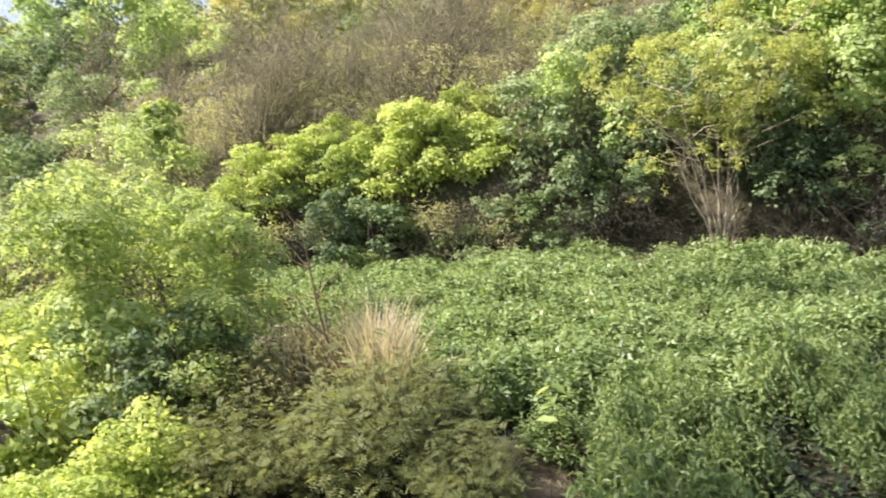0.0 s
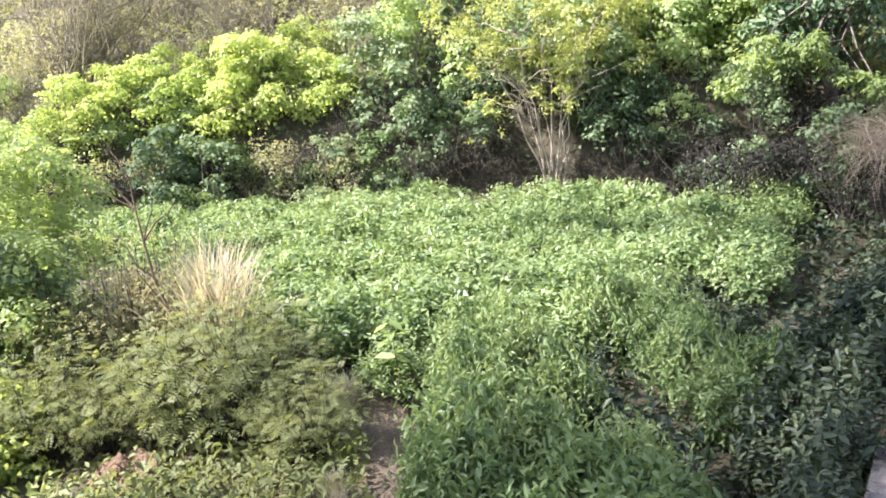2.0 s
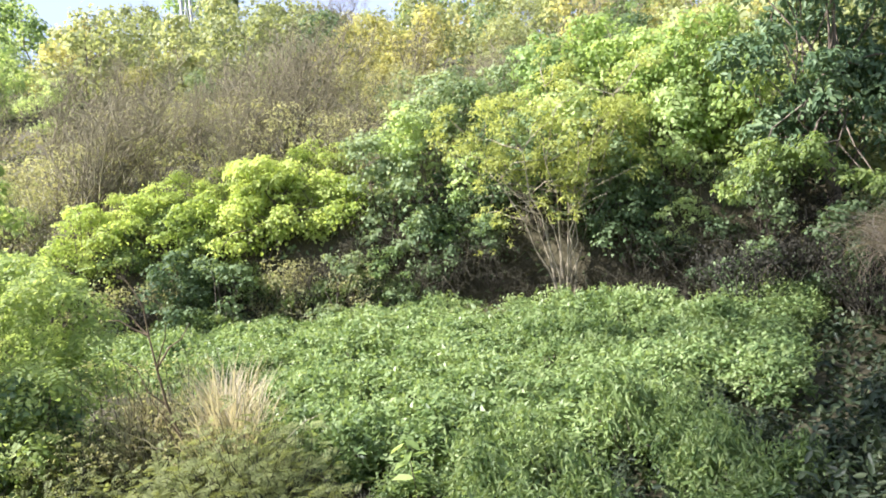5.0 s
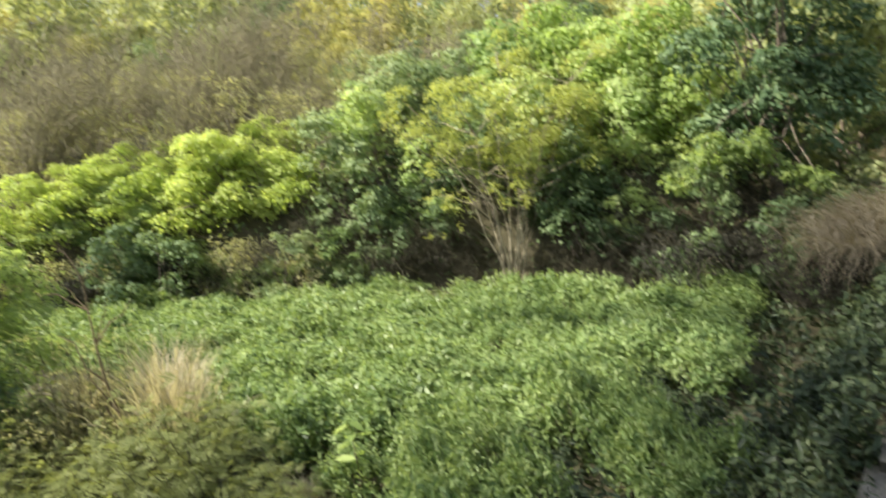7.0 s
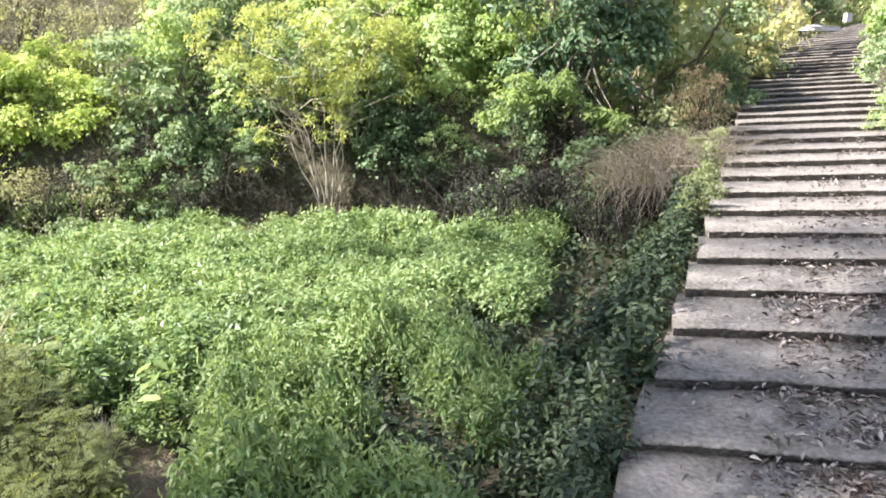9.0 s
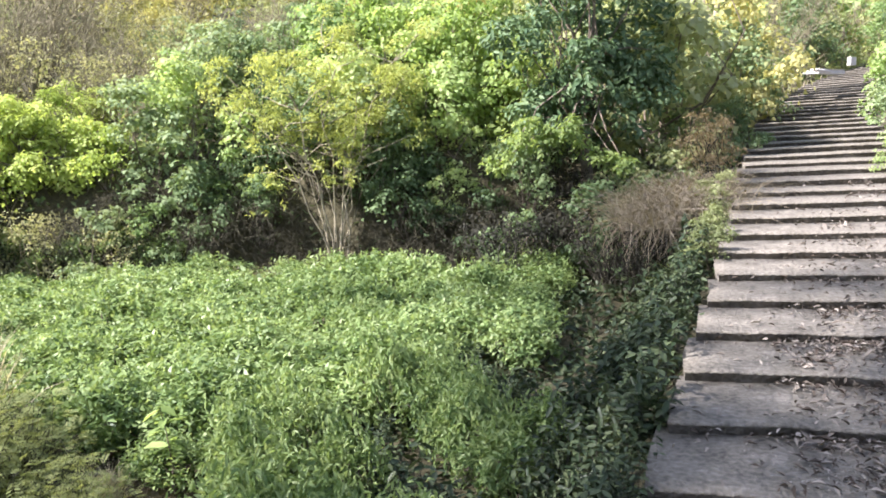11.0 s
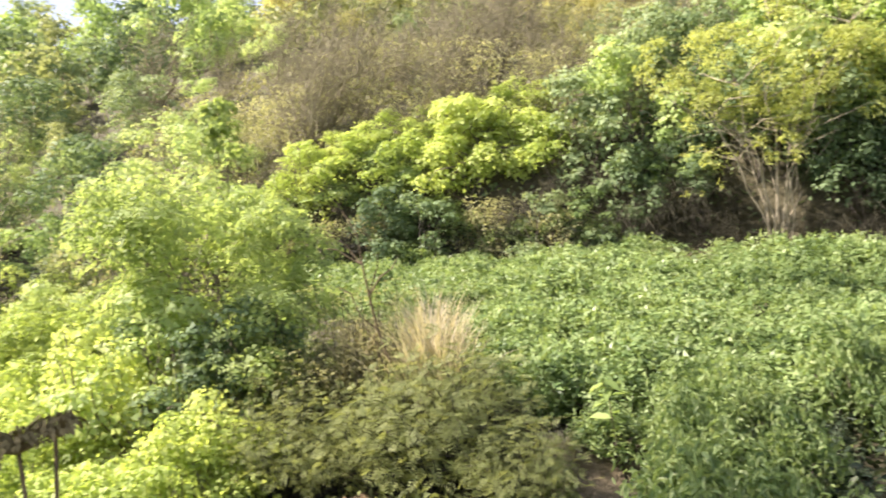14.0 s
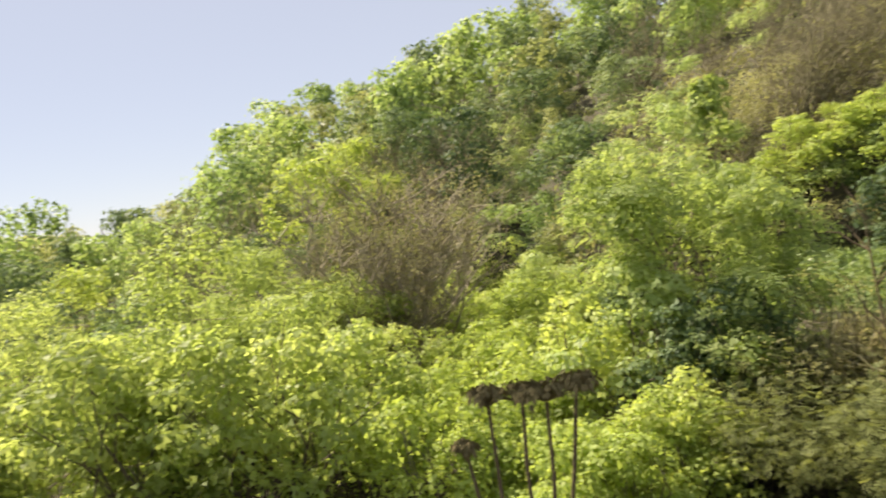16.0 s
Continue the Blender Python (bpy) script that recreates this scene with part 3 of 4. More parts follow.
def kind(key, makers):
    MADE[key] = [[m, None] for m in makers]


def put(key, x, y, s=1.0, z=None, rz=None, which=None, label="", sz=None):
    """Sets down the next plant of a kind: the first of each is the plant itself, the others are copies."""
    slot = MADE[key][int(rng.integers(len(MADE[key]))) if which is None else which]
    if rz is None:
        rz = rng.uniform(-35, 35) if key == "thicket" else rng.uniform(0, 360)
    m = pose(x, y, gz(x, y) if z is None else z, rng.uniform(-4, 4) - 5, rng.uniform(-4, 4), 0) @ pose(0, 0, 0, 0, 0, rz) @ Matrix.Diagonal((s, s, sz or s, 1))
    if slot[1]:
        ob = copy_thing(slot[1], m)
    else:
        ob = slot[1] = slot[0]()
        ob.matrix_basis = m
    return tagged(ob, label)


G = [np.random.default_rng(100 + k) for k in range(60)]
kind("tea_near", [lambda k=k: tea_bush(G[k], 1500, 0.068, TEA_LEAF) for k in range(4)])
kind("tea_far", [lambda k=k: tea_bush(G[4 + k], 1750, 0.065, LEAF_1) for k in range(3)])
HG = "trees on the hillside"


def hill_tree(k, label, mat, h, w, n, size):
    return lambda: tree(G[k % 60], "hillside_tree", label, "tree", HG, mat, M_PALE if k % 2 else M_BARK, h, w, n, size, BROAD, blobs=19, z0=0.06, r=0.62, bole=0.045)


for near, n, size, off in ((1, 3000, 0.123, 0), (0, 1600, 0.18, 50)):
    tail = "" if near else "_far"
    kind("hill_green" + tail, [hill_tree(8 + off + k, "leafy green broadleaf tree on the slope", M_GREEN, 3.4, 1.75, n, size) for k in range(3)])
    kind("hill_olive" + tail, [hill_tree(11 + off + k, "olive and yellow-green tree on the slope", M_OLIVE, 3.2, 1.7, n, size) for k in range(3)])
    kind("hill_gold" + tail, [hill_tree(5 + off + k, "golden-olive feathery tree on the slope", M_GOLD, 3.1, 1.75, n, size) for k in range(2)])
    kind("hill_dark" + tail, [hill_tree(14 + off + k, "dark green broadleaf tree on the slope", M_DARK, 3.4, 1.75, n, size) for k in range(2)])
    kind("hill_lime" + tail, [hill_tree(16 + off + k, "bright yellow-green tree on the slope", M_LIME, 3.0, 1.7, n, size) for k in range(2)])
kind("valley_tree", [hill_tree(47 + k, "yellow-green young broadleaf tree of the valley side", M_VALLEY, 3.2, 1.7, 11500, 0.057) for k in (0, 2, 4)])
kind("thicket", [lambda k=k: thicket(G[18 + k], "leafless grey-brown tree with a fan of thin boughs", M_SCRUB, 3.4, 1.9, 29, 480, 0.05) for k in range(3)])
kind("fan_tree", [lambda k=k: thicket(G[53 + k], "pale leafless tree with a domed fan of fine twigs", M_SCRUB, 3.0, 1.7, 40, 5500, 0.038, 0.0, M_PALE) for k in range(2)])
kind("shrub_green", [lambda k=k: shrub(G[21 + k], "shrub", "dense green shrub on the grassy bank", "bank shrubs", M_GREEN, 1.6, 0.75, 2150, 0.069, BROAD) for k in range(3)])
kind("shrub_olive", [lambda k=k: shrub(G[45 + k], "shrub", "loose olive-green shrub of the valley side", "bank shrubs", M_OLIVE, 1.7, 0.8, 2250, 0.071, BROAD) for k in range(3)])
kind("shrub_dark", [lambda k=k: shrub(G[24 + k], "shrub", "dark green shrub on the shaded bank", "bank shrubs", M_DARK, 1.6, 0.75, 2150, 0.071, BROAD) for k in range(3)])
kind("shrub_lime", [lambda k=k: shrub(G[27 + k], "shrub", "sunlit lime-green shrub with soft leaves", "lime shrubs", M_LIME, 1.3, 0.75, 2250, 0.061, BROAD) for k in range(3)])
kind("shrub_soft", [lambda k=k: shrub(G[56 + k], "shrub", "soft light green shrub above the bank", "bank shrubs", M_SOFT, 1.5, 0.75, 2500, 0.060, BROAD) for k in range(2)])
kind("shrub_valley", [lambda k=k: shrub(G[34 + k], "shrub", "yellow-green leafy shrub of the valley side", "bank shrubs", M_VALLEY, 1.6, 0.8, 2400, 0.066, BROAD) for k in range(2)])
kind("shrub_dry", [lambda k=k: shrub(G[30 + k], "shrub", "withered shrub of tangled twigs, brown darkened for shade", "withered shrubs", M_SHADED_DRY, 1.2, 0.6, 1100, 0.06, twigs=50, twig_m=M_SHADED_BROWN) for k in range(2)])
kind("shrub_fine", [lambda k=k: spray_shrub(G[32 + k], 1.15, 0.85, 110, 880, M_FINE, "fine_leaved_shrub", "bushy shrub with small grey-green leaves beside the path", "shrubs by the path", 0.165, PINNATE) for k in range(3)])
kind("shrub_straw", [lambda: spray_shrub(G[59], 1.15, 0.7, 80, 2600, M_SCRUB, "shrub", "pale straw-coloured shrub of dry twigs", "withered shrubs", 0.04)])
kind("scrub", [lambda k=k: shrub(G[55 + k], "scrub_bush", "low grey-olive twiggy bush on the slope", "scrub on the slope", M_SCRUB, 1.5, 0.9, 1300, 0.062, LEAF_1, twigs=30, twig_m=M_TWIG, blobs=16, r=0.36) for k in range(2)])
kind("shrub_rust", [lambda: shrub(G[54], "shrub", "rust-red leafy bush at the edge of the steps", "withered shrubs", M_RUST, 1.2, 0.55, 1900, 0.06, LEAF_1, twigs=30, twig_m=M_SHADED_BROWN)])
kind("weed", [lambda k=k: weed(G[36 + k], 0.95, 3) for k in range(4)])
kind("dry_tuft", [lambda k=k: tuft(G[40 + k], "dry_grass_tuft", "tall straw-coloured tuft of dry grass", M_DRY, 190, 0.9, 0.09, 0.15) for k in range(2)])
kind("pink_tuft", [lambda k=k: tuft(G[50 + k], "withered_grass_mound", "mound of withered pinkish-brown grass beside the steps", M_PINK, 620, 0.62, 0.24, 0.9, DROOPING) for k in range(2)])
kind("stem_tuft", [lambda k=k: tuft(G[52 + k], "withered_stem_tuft", "tangle of withered stems on the earth bank, coloured dark for shade", M_SHADED_STEM, 330, 0.75, 0.22, 0.7, DROOPING) for k in range(2)])
kind("grass_tuft", [lambda k=k: tuft(G[42 + k], "grass_tuft", "tuft of fresh green grass blades", M_GRASS, 150, 0.5, 0.12, 0.5) for k in range(2)])

# ---------------------------------------------------------------- the tea field
PATH = [(-1.05, 2.6), (-1.45, 3.7), (-1.95, 4.9), (-2.35, 5.8)]


def near_path(x, y, pts, r):
    for (a, b), (c, d) in zip(pts, pts[1:]):
        t = max(0, min(1, ((x - a) * (c - a) + (y - b) * (d - b)) / ((c - a) ** 2 + (d - b) ** 2)))
        if math.hypot(x - a - t * (c - a), y - b - t * (d - b)) < r:
            return True
    return False


FURROWS = (([(-0.14, 4.3), (-0.33, 4.77), (-0.5, 5.36), (-0.7, 6.2)], 0.26), ([(0.62, 6.4), (0.36, 7.1), (0.0, 7.9)], 0.24))
RIGHT_Y, RIGHT_X = [2.7, 3.6, 4.1, 4.5, 5.4, 6.8, 7.8, 9.0, 10.0, 12.5], [-0.25, 0.0, 0.18, 0.34, 0.6, 0.92, 1.12, 1.32, 1.5, 1.6]
LEFT_Y, LEFT_X = [2.7, 3.5, 4.6, 5.4, 5.75, 6.3, 7.06, 12.0, 14.0], [-1.0, -1.2, -1.62, -2.0, -2.45, -3.0, -3.9, -11.4, -14.0]


def in_field(x, y):
    return 2.7 < y < 12.0 - 0.2 * x and np.interp(y, LEFT_Y, LEFT_X) < x < np.interp(y, RIGHT_Y, RIGHT_X) and not near_path(x, y, PATH[:3] + [(-2.1, 5.25)], 0.30)


reseed(11)
row = 0
y0 = 2.6
while y0 < 15:
    step = 0.50 if y0 < 8 else 0.60
    x0 = -9.5 + (0.25 if row % 2 else 0)
    while x0 < 2.2:
        x, y = x0 + rng.uniform(-0.12, 0.12), y0 - 0.1 * x0 + rng.uniform(-0.1, 0.1)
        x0 += step
        if not in_field(x, y) or any(near_path(x, y, way, r) for way, r in FURROWS):
            continue
        d = math.hypot(x, y)
        u = (x + 0.36 * y - 1.42) / 1.45
        dip = max(0.0, 1 - abs(u - round(u)) / 0.20) * (0.6 + 0.4 * noise.noise((x * 0.7, y * 0.7, 9)))
        swell = -0.34 * dip + 0.12 * noise.noise((x * 0.8, y * 0.8, 1)) + 0.10 * noise.noise((x * 1.9, y * 1.9, 5))
        put("tea_near" if d < 6.6 else "tea_far", x, y, s=(0.86 if d < 6.6 else 1.05) + rng.uniform(-0.10, 0.10), sz=1.0 + swell * 2.0)
    y0 += step * 0.95
    row += 1


# weeds added between the rows so their dark leaves read as shaded gaps
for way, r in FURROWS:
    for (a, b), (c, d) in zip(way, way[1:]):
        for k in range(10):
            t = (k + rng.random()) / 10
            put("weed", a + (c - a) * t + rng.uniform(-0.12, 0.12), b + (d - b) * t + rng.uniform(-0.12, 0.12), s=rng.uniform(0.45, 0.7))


# the trodden path between field and shrubs
def earth_path():
    v, f = [], []
    n = 30
    for i in range(n + 1):
        t = i / n * (len(PATH) - 1)
        k = min(int(t), len(PATH) - 2)
        a, b = np.array(PATH[k]), np.array(PATH[k + 1])
        c = a + (b - a) * (t - k)
        sd = unit(np.array([(b - a)[1], -(b - a)[0]]))
        for j in range(7):
            p = c + sd * (j - 3) * 0.075
            v.append((p[0], p[1], gz(*p) + 0.045 - 0.006 * (j - 3) ** 2 + 0.015 * noise.noise((p[0] * 5, p[1] * 5, 0))))
    for i in range(n):
        for j in range(6):
            p = i * 7 + j
            f += [(p, p + 1, p + 8), (p, p + 8, p + 7)]
    tagged(part("footpath", quick_mesh("footpath", v, f, M_PATH, True)), "narrow footpath of trodden brown earth", "footpath", kind="structure")


earth_path()

# ---------------------------------------------------------------- hillside
def hill_kind(az, d):
    u = rng.random()
    if az < -58:
        return "hill_green" if u < 0.34 else "hill_olive" if u < 0.48 else "hill_lime" if u < 0.52 else "hill_dark" if u < 0.86 else "thicket"
    if az < -40:
        return "hill_green" if u < 0.38 else "hill_olive" if u < 0.62 else "hill_dark" if u < 0.82 else "thicket"
    if -20 < az < 8 and d < 25:
        return "thicket" if u < 0.38 else "hill_olive" if u < 0.66 else "hill_green" if u < 0.84 else "hill_gold" if u < 0.94 else "hill_dark"
    if az < 8:
        return "hill_gold" if u < 0.36 else "hill_olive" if u < 0.60 else "thicket" if u < 0.82 else "hill_green" if u < 0.94 else "hill_dark"
    return "hill_green" if u < 0.22 else "hill_olive" if u < 0.62 else "hill_gold" if u < 0.8 else "hill_dark"


reseed(12)
for d0 in (17.0, 19.5, 22.5, 26, 30, 35, 41, 48, 57, 68):
    arc = math.degrees((1.7 + d0 * 0.030) / d0)
    a0 = -104.0
    while a0 < 40:
        az, d = a0 + rng.uniform(-0.3, 0.3) * arc, d0 * rng.uniform(0.94, 1.06)
        a0 += arc
        if d < np.interp(az, FOOT_AZ, FOOT_D) + 1.5 or (22.5 < az < 31 and d < 29):
            continue
        if -70.5 < az < -64.5 and d < 20:
            continue
        x, y = pol(az, d)
        k = hill_kind(az, d)
        if -41 < az < -19 and 16.5 < d < 27:
            k = "thicket"
        if -53 < az < -43 and k in ("hill_olive", "hill_gold"):
            k = "hill_green"
        if d > 33:
            if az < -56 and k in ("hill_olive", "hill_lime") and rng.random() < 0.6:
                k = "hill_dark" if rng.random() < 0.5 else "hill_green"
            k = ("hill_olive" if k == "thicket" else k) + "_far"
        big = 0.72 + 0.011 * d if az < -46 or az > 8 else 0.5 + 0.0135 * d
        put(k, x, y, s=rng.uniform(0.7, 1.15) * big * (1.12 if k == "thicket" else 1.0) * (0.78 if -20 < az < 10 and d < 24 else 1.0))
for k in range(18):
    az, d = rng.uniform(-46, -15), rng.uniform(16.2, 26)
    if d > np.interp(az, FOOT_AZ, FOOT_D) + 1.6:
        put("scrub", *pol(az, d), s=rng.uniform(0.8, 1.3))
for k in range(7):
    az, d = rng.uniform(-40, -20), rng.uniform(18, 25)
    put("thicket", *pol(az, d), s=rng.uniform(0.85, 1.1))


# ---------------------------------------------------------------- the bank behind the field
# lower row: dark shrubs chosen to stand for shade; upper row: lighter ones
reseed(13)
a0 = -43.0
while a0 < 5:
    if -10.6 < a0 < -4.2:
        a0 = -4.1
    d = float(np.interp(a0, FOOT_AZ, FOOT_D)) + (-0.25 if a0 < -21 else 0.1) + rng.uniform(-0.25, 0.25)
    x, y = pol(a0, d)
    u = rng.random()
    if a0 < -21:
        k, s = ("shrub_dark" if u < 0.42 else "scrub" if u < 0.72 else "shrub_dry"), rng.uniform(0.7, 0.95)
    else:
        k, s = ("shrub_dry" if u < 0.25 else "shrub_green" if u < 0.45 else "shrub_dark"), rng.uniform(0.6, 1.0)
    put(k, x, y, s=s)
    a0 += rng.uniform(1.0, 1.5) if a0 < -21 else rng.uniform(1.5, 2.2)
a0 = -45.0
while a0 < 5.5:
    d = float(np.interp(a0, FOOT_AZ, FOOT_D)) + 0.75 + rng.uniform(-0.25, 0.25)
    x, y = pol(a0, d)
    k = ("shrub_lime" if rng.random() < 0.9 else "shrub_green") if a0 < -21 else ("shrub_green" if rng.random() < 0.4 else "shrub_dark")
    put(k, x, y, s=rng.uniform(0.85, 1.1) if a0 < -21 else rng.uniform(1.1, 1.4) * (0.68 if -2.5 < a0 < 5.5 else 1.0), z=gz(x, y) - 0.45)
    a0 += rng.uniform(1.7, 2.3)
a0 = -17.0
while a0 < 5:
    d = float(np.interp(a0, FOOT_AZ, FOOT_D)) + 2.2 + rng.uniform(-0.3, 0.3)
    x, y = pol(a0, d)
    k = "shrub_green" if rng.random() < 0.45 else "shrub_dark"
    if -1.5 < a0 < 5 or rng.random() < 0.35:
        k = "shrub_soft"
    put(k, x, y, s=rng.uniform(1.0, 1.35))
    a0 += rng.uniform(1.9, 2.5)


for k in range(13):
    put("shrub_lime", *pol(-38 + 1.35 * k, 16.3 + rng.uniform(-0.3, 0.3)), s=rng.uniform(0.55, 0.75), label="soft lime-green shrub along the top of the bank")
for az, d, s in ((-0.6, 14.3, 1.1), (1.2, 14.1, 1.2), (3.0, 14.3, 1.2), (4.8, 14.0, 1.1), (2.0, 15.0, 1.35)):
    put("shrub_soft", *pol(az, d), s=s, label="tall soft light-green shrub above the bank")


def lime_tree():
    """A rounded top on a spreading skirt of leaves."""
    g = np.random.default_rng(51)
    x, y = pol(-26.7, 14.9)
    t = root("lime_green_tree", "small rounded bright lime-green tree above the bank", "tree")
    bl = [(0.0, 0, 1.72, 0.42), (-0.38, 0.1, 1.62, 0.38), (0.36, 0.0, 1.58, 0.38), (0.1, -0.35, 1.35, 0.42), (-0.45, -0.3, 1.15, 0.42), (0.62, -0.1, 1.2, 0.36), (-0.7, 0.1, 0.9, 0.36), (0.25, -0.45, 0.85, 0.4),
          (1.0, 0.0, 0.95, 0.34), (1.35, 0.1, 0.8, 0.32), (-0.2, 0.4, 1.4, 0.4), (0.8, -0.3, 0.6, 0.4), (-0.9, -0.2, 0.5, 0.36)]
    bl = [(b[0] + 0.1 * g.normal(), b[1] + 0.1 * g.normal(), b[2] + 0.1 * g.normal(), b[3] * g.uniform(0.6, 1.0)) for b in bl for _ in range(2)]
    part("crown", quick_mesh("crown", *crown(g, bl, 8500, 0.085, LEAF_2, skin=0.5, lift=0.6, jitter=0.3), M_LIME), t)
    tr = [tube(bend(g, (0, 0, -0.4), (0.05, 0, 1.5), 6, 0.03), np.linspace(0.05, 0.015, 6), 6)]
    part("trunk", quick_mesh("trunk", *join(tr + boughs(g, (0.05, 0, 1.4), [b[:3] for b in bl], 0.018)), M_BARK, True), t)
    t.matrix_basis = pose(x, y, 0.62, 0, 0, 26)


def yellow_tree():
    """Several pale stems from one foot, open boughs, sprays of yellow leaves in flat tiers."""
    g = np.random.default_rng(52)
    x, y = pol(-7.2, 12.75)
    t = root("yellow_tree", "slender pale-stemmed tree with airy yellow foliage", "tree")
    tips = []
    for k in range(11):
        a = k * 2.4
        lean = g.uniform(0.3, 1.0)
        stems = []
        e = np.array((1.75 * lean * math.cos(a), 0.9 * lean * math.sin(a), 2.9 + g.uniform(-0.5, 0.8)))
        way = bend(g, (g.uniform(-0.13, 0.13), g.uniform(-0.1, 0.1), -0.3), e, 8, 0.025)
        way[:, :2] *= np.linspace(0.3, 1.0, 8)[:, None] ** 1.3
        stems.append(tube(way, np.linspace(0.018, 0.006, 8), 6))
        for _j in range(9):
            i = int(g.integers(4, 8))
            q = way[i] + np.array((g.normal() * 0.45, g.normal() * 0.35, g.uniform(0.15, 0.6)))
            stems.append(tube(bend(g, way[i], q, 4, 0.06), (0.009, 0.007, 0.005, 0.003), 4))
            if q[2] > 2.15 or g.random() < 0.12:
                tips.append((*q, g.uniform(0.18, 0.34)))
        tips.append((*e, 0.26))
        part("stem", quick_mesh("stem", *join(stems), M_PALE, True), t)
    tips += [(0.12 + g.normal() * 0.22, -0.25 + 0.15 * g.normal(), 1.65 + g.normal() * 0.14, 0.15) for _ in range(7)]
    tips += [(-0.95 + g.normal() * 0.1, -0.1, 1.2 + g.normal() * 0.1, 0.07) for _ in range(3)]
    part("crown", quick_mesh("crown", *crown(g, tips, 17000, 0.058, LEAF_1, skin=0.9, lift=1.2, puffs=5), M_YELLOW), t)
    t.matrix_basis = pose(x, y, gz(x, y), 0, 0, 10)


def dark_tree():
    g = np.random.default_rng(53)
    x, y = pol(10.6, 12.9)
    t = root("large_leaved_tree", "dark green large-leaved tree, low bough coloured lighter as sunlit", "tree")
    bl = clumps(g, 32, 1.2, 3.9, 1.5, 0.5) + [(-0.7, -0.5, 1.9, 0.4), (0.6, -0.4, 1.9, 0.45), (0.0, -0.6, 2.3, 0.5), (1.0, 0, 2.2, 0.45)]
    part("crown", quick_mesh("crown", *crown(g, bl, 10500, 0.12, LEAF_4, lift=0.5, jitter=0.35), M_DEEP), t)
    low = [(-0.75 + 0.24 * k, -1.25 + 0.08 * g.normal(), 1.85 - 0.13 * k + 0.06 * g.normal(), 0.2) for k in range(6)] + [(-1.0, -1.0, 1.55, 0.26), (-0.55, -1.2, 1.5, 0.22), (-0.2, -1.3, 1.75, 0.2), (-1.25, -0.9, 1.3, 0.24), (0.55, -1.3, 1.15, 0.18)]
    # a lighter leaf material than the crown's paints the sun on this bough
    part("bough_foliage", quick_mesh("bough_foliage", *crown(g, low, 1700, 0.085, LEAF_4, lift=1.2, jitter=0.4, skin=0.8), M_FEATHER), t, "leaves of the low bough, coloured light green for sunlight")
    top = (0.1, 0.0, 3.0)
    tr = [tube(bend(g, (0, 0, -0.4), top, 7, 0.03), np.linspace(0.12, 0.04, 7), 8)]
    part("trunk", quick_mesh("trunk", *join(tr + boughs(g, top, [b[:3] for b in bl + low], 0.02)), M_BARK, True), t)
    t.matrix_basis = pose(x, y, gz(x, y), 0, 0, -10.6)


reseed(18)
for az, d, k, s in ((5.4, 14.2, "shrub_valley", 1.2), (6.4, 13.6, "shrub_valley", 1.1)):
    put(k, *pol(az, d), s=s)
lime_tree()
yellow_tree()
dark_tree()


# ---------------------------------------------------------------- on the ridge
def mast_mesh():
    """One corner-to-corner set of bars: returns legs and braces apart."""
    def bar(p, q, w):
        return tube(np.array([p, q], float), (w, w), 4)
    wide = [(0.0, 1.75), (5.0, 1.45), (10.0, 1.15), (15.0, 0.85), (20.0, 0.6), (25.0, 0.45)]
    corners = ((-1, -1), (1, -1), (1, 1), (-1, 1))
    legs = [join([bar((a * w0, b * w0, z0), (a * w1, b * w1, z1), 0.11) for (z0, w0), (z1, w1) in zip(wide, wide[1:])]) for a, b in corners]
    braces = []
    for (z0, w0), (z1, w1) in zip(wide, wide[1:]):
        for (a, b), (c, d) in zip(corners, corners[1:] + corners[:1]):
            braces += [bar((a * w0, b * w0, z0), (c * w1, d * w1, z1), 0.05), bar((c * w0, d * w0, z0), (a * w1, b * w1, z1), 0.05), bar((a * w1, b * w1, z1), (c * w1, d * w1, z1), 0.05)]
    arms = [join([bar((0, 0, z), (s * 4.2, 0, z + 0.3), 0.08), bar((0, 0, z + 1.2), (s * 4.2, 0, z + 0.3), 0.06)]) for z in (17.5, 21.0, 24.0) for s in (-1, 1)]
    return legs, braces, arms


def power_mast():
    t = root("power_mast", "grey steel lattice power mast on the ridge", "power mast", "power masts")
    legs, braces, arms = mast_mesh()
    for m in legs:
        part("leg", quick_mesh("leg", *m, M_STEEL), t)
    for m in braces:
        part("brace", quick_mesh("brace", *m, M_STEEL), t)
    for m in arms:
        part("cross_arm", quick_mesh("cross_arm", *m, M_STEEL), t)
    x, y = pol(-28.7, 60)
    t.matrix_basis = pose(x, y, 1.72 + 60 * math.tan(radians(11.3)), 0, 0, 20)
    x, y = pol(-13.2, 150)
    copy_thing(t, pose(x, y, gz(x, y), 0, 0, 30) @ Matrix.Diagonal((1.5, 1.5, 1.5, 1)))


power_mast()
reseed(17)
for az, d, k, s in ((-21.9, 62, "thicket", 1.5), (-21.2, 63, "thicket", 1.6), (-20.6, 61, "thicket", 1.4), (-42.0, 38, "hill_green", 1.35), (-43.6, 39, "hill_green", 1.3), (-3.4, 58, "thicket", 1.5)):
    put(k, *pol(az, d), s=s)


def pale_trunk_tree():
    g = np.random.default_rng(59)
    x, y = pol(18.9, 21.0)
    t = tree(g, "slender_tree", "slender pale-trunked tree above the steps", "tree", "", M_OLIVE, M_PALE, 6.5, 1.3, 1800, 0.12, LEAF_1, blobs=12, r=0.5, z0=0.62, bole=0.12)
    t.matrix_basis = pose(x, y, gz(x, y))


pale_trunk_tree()

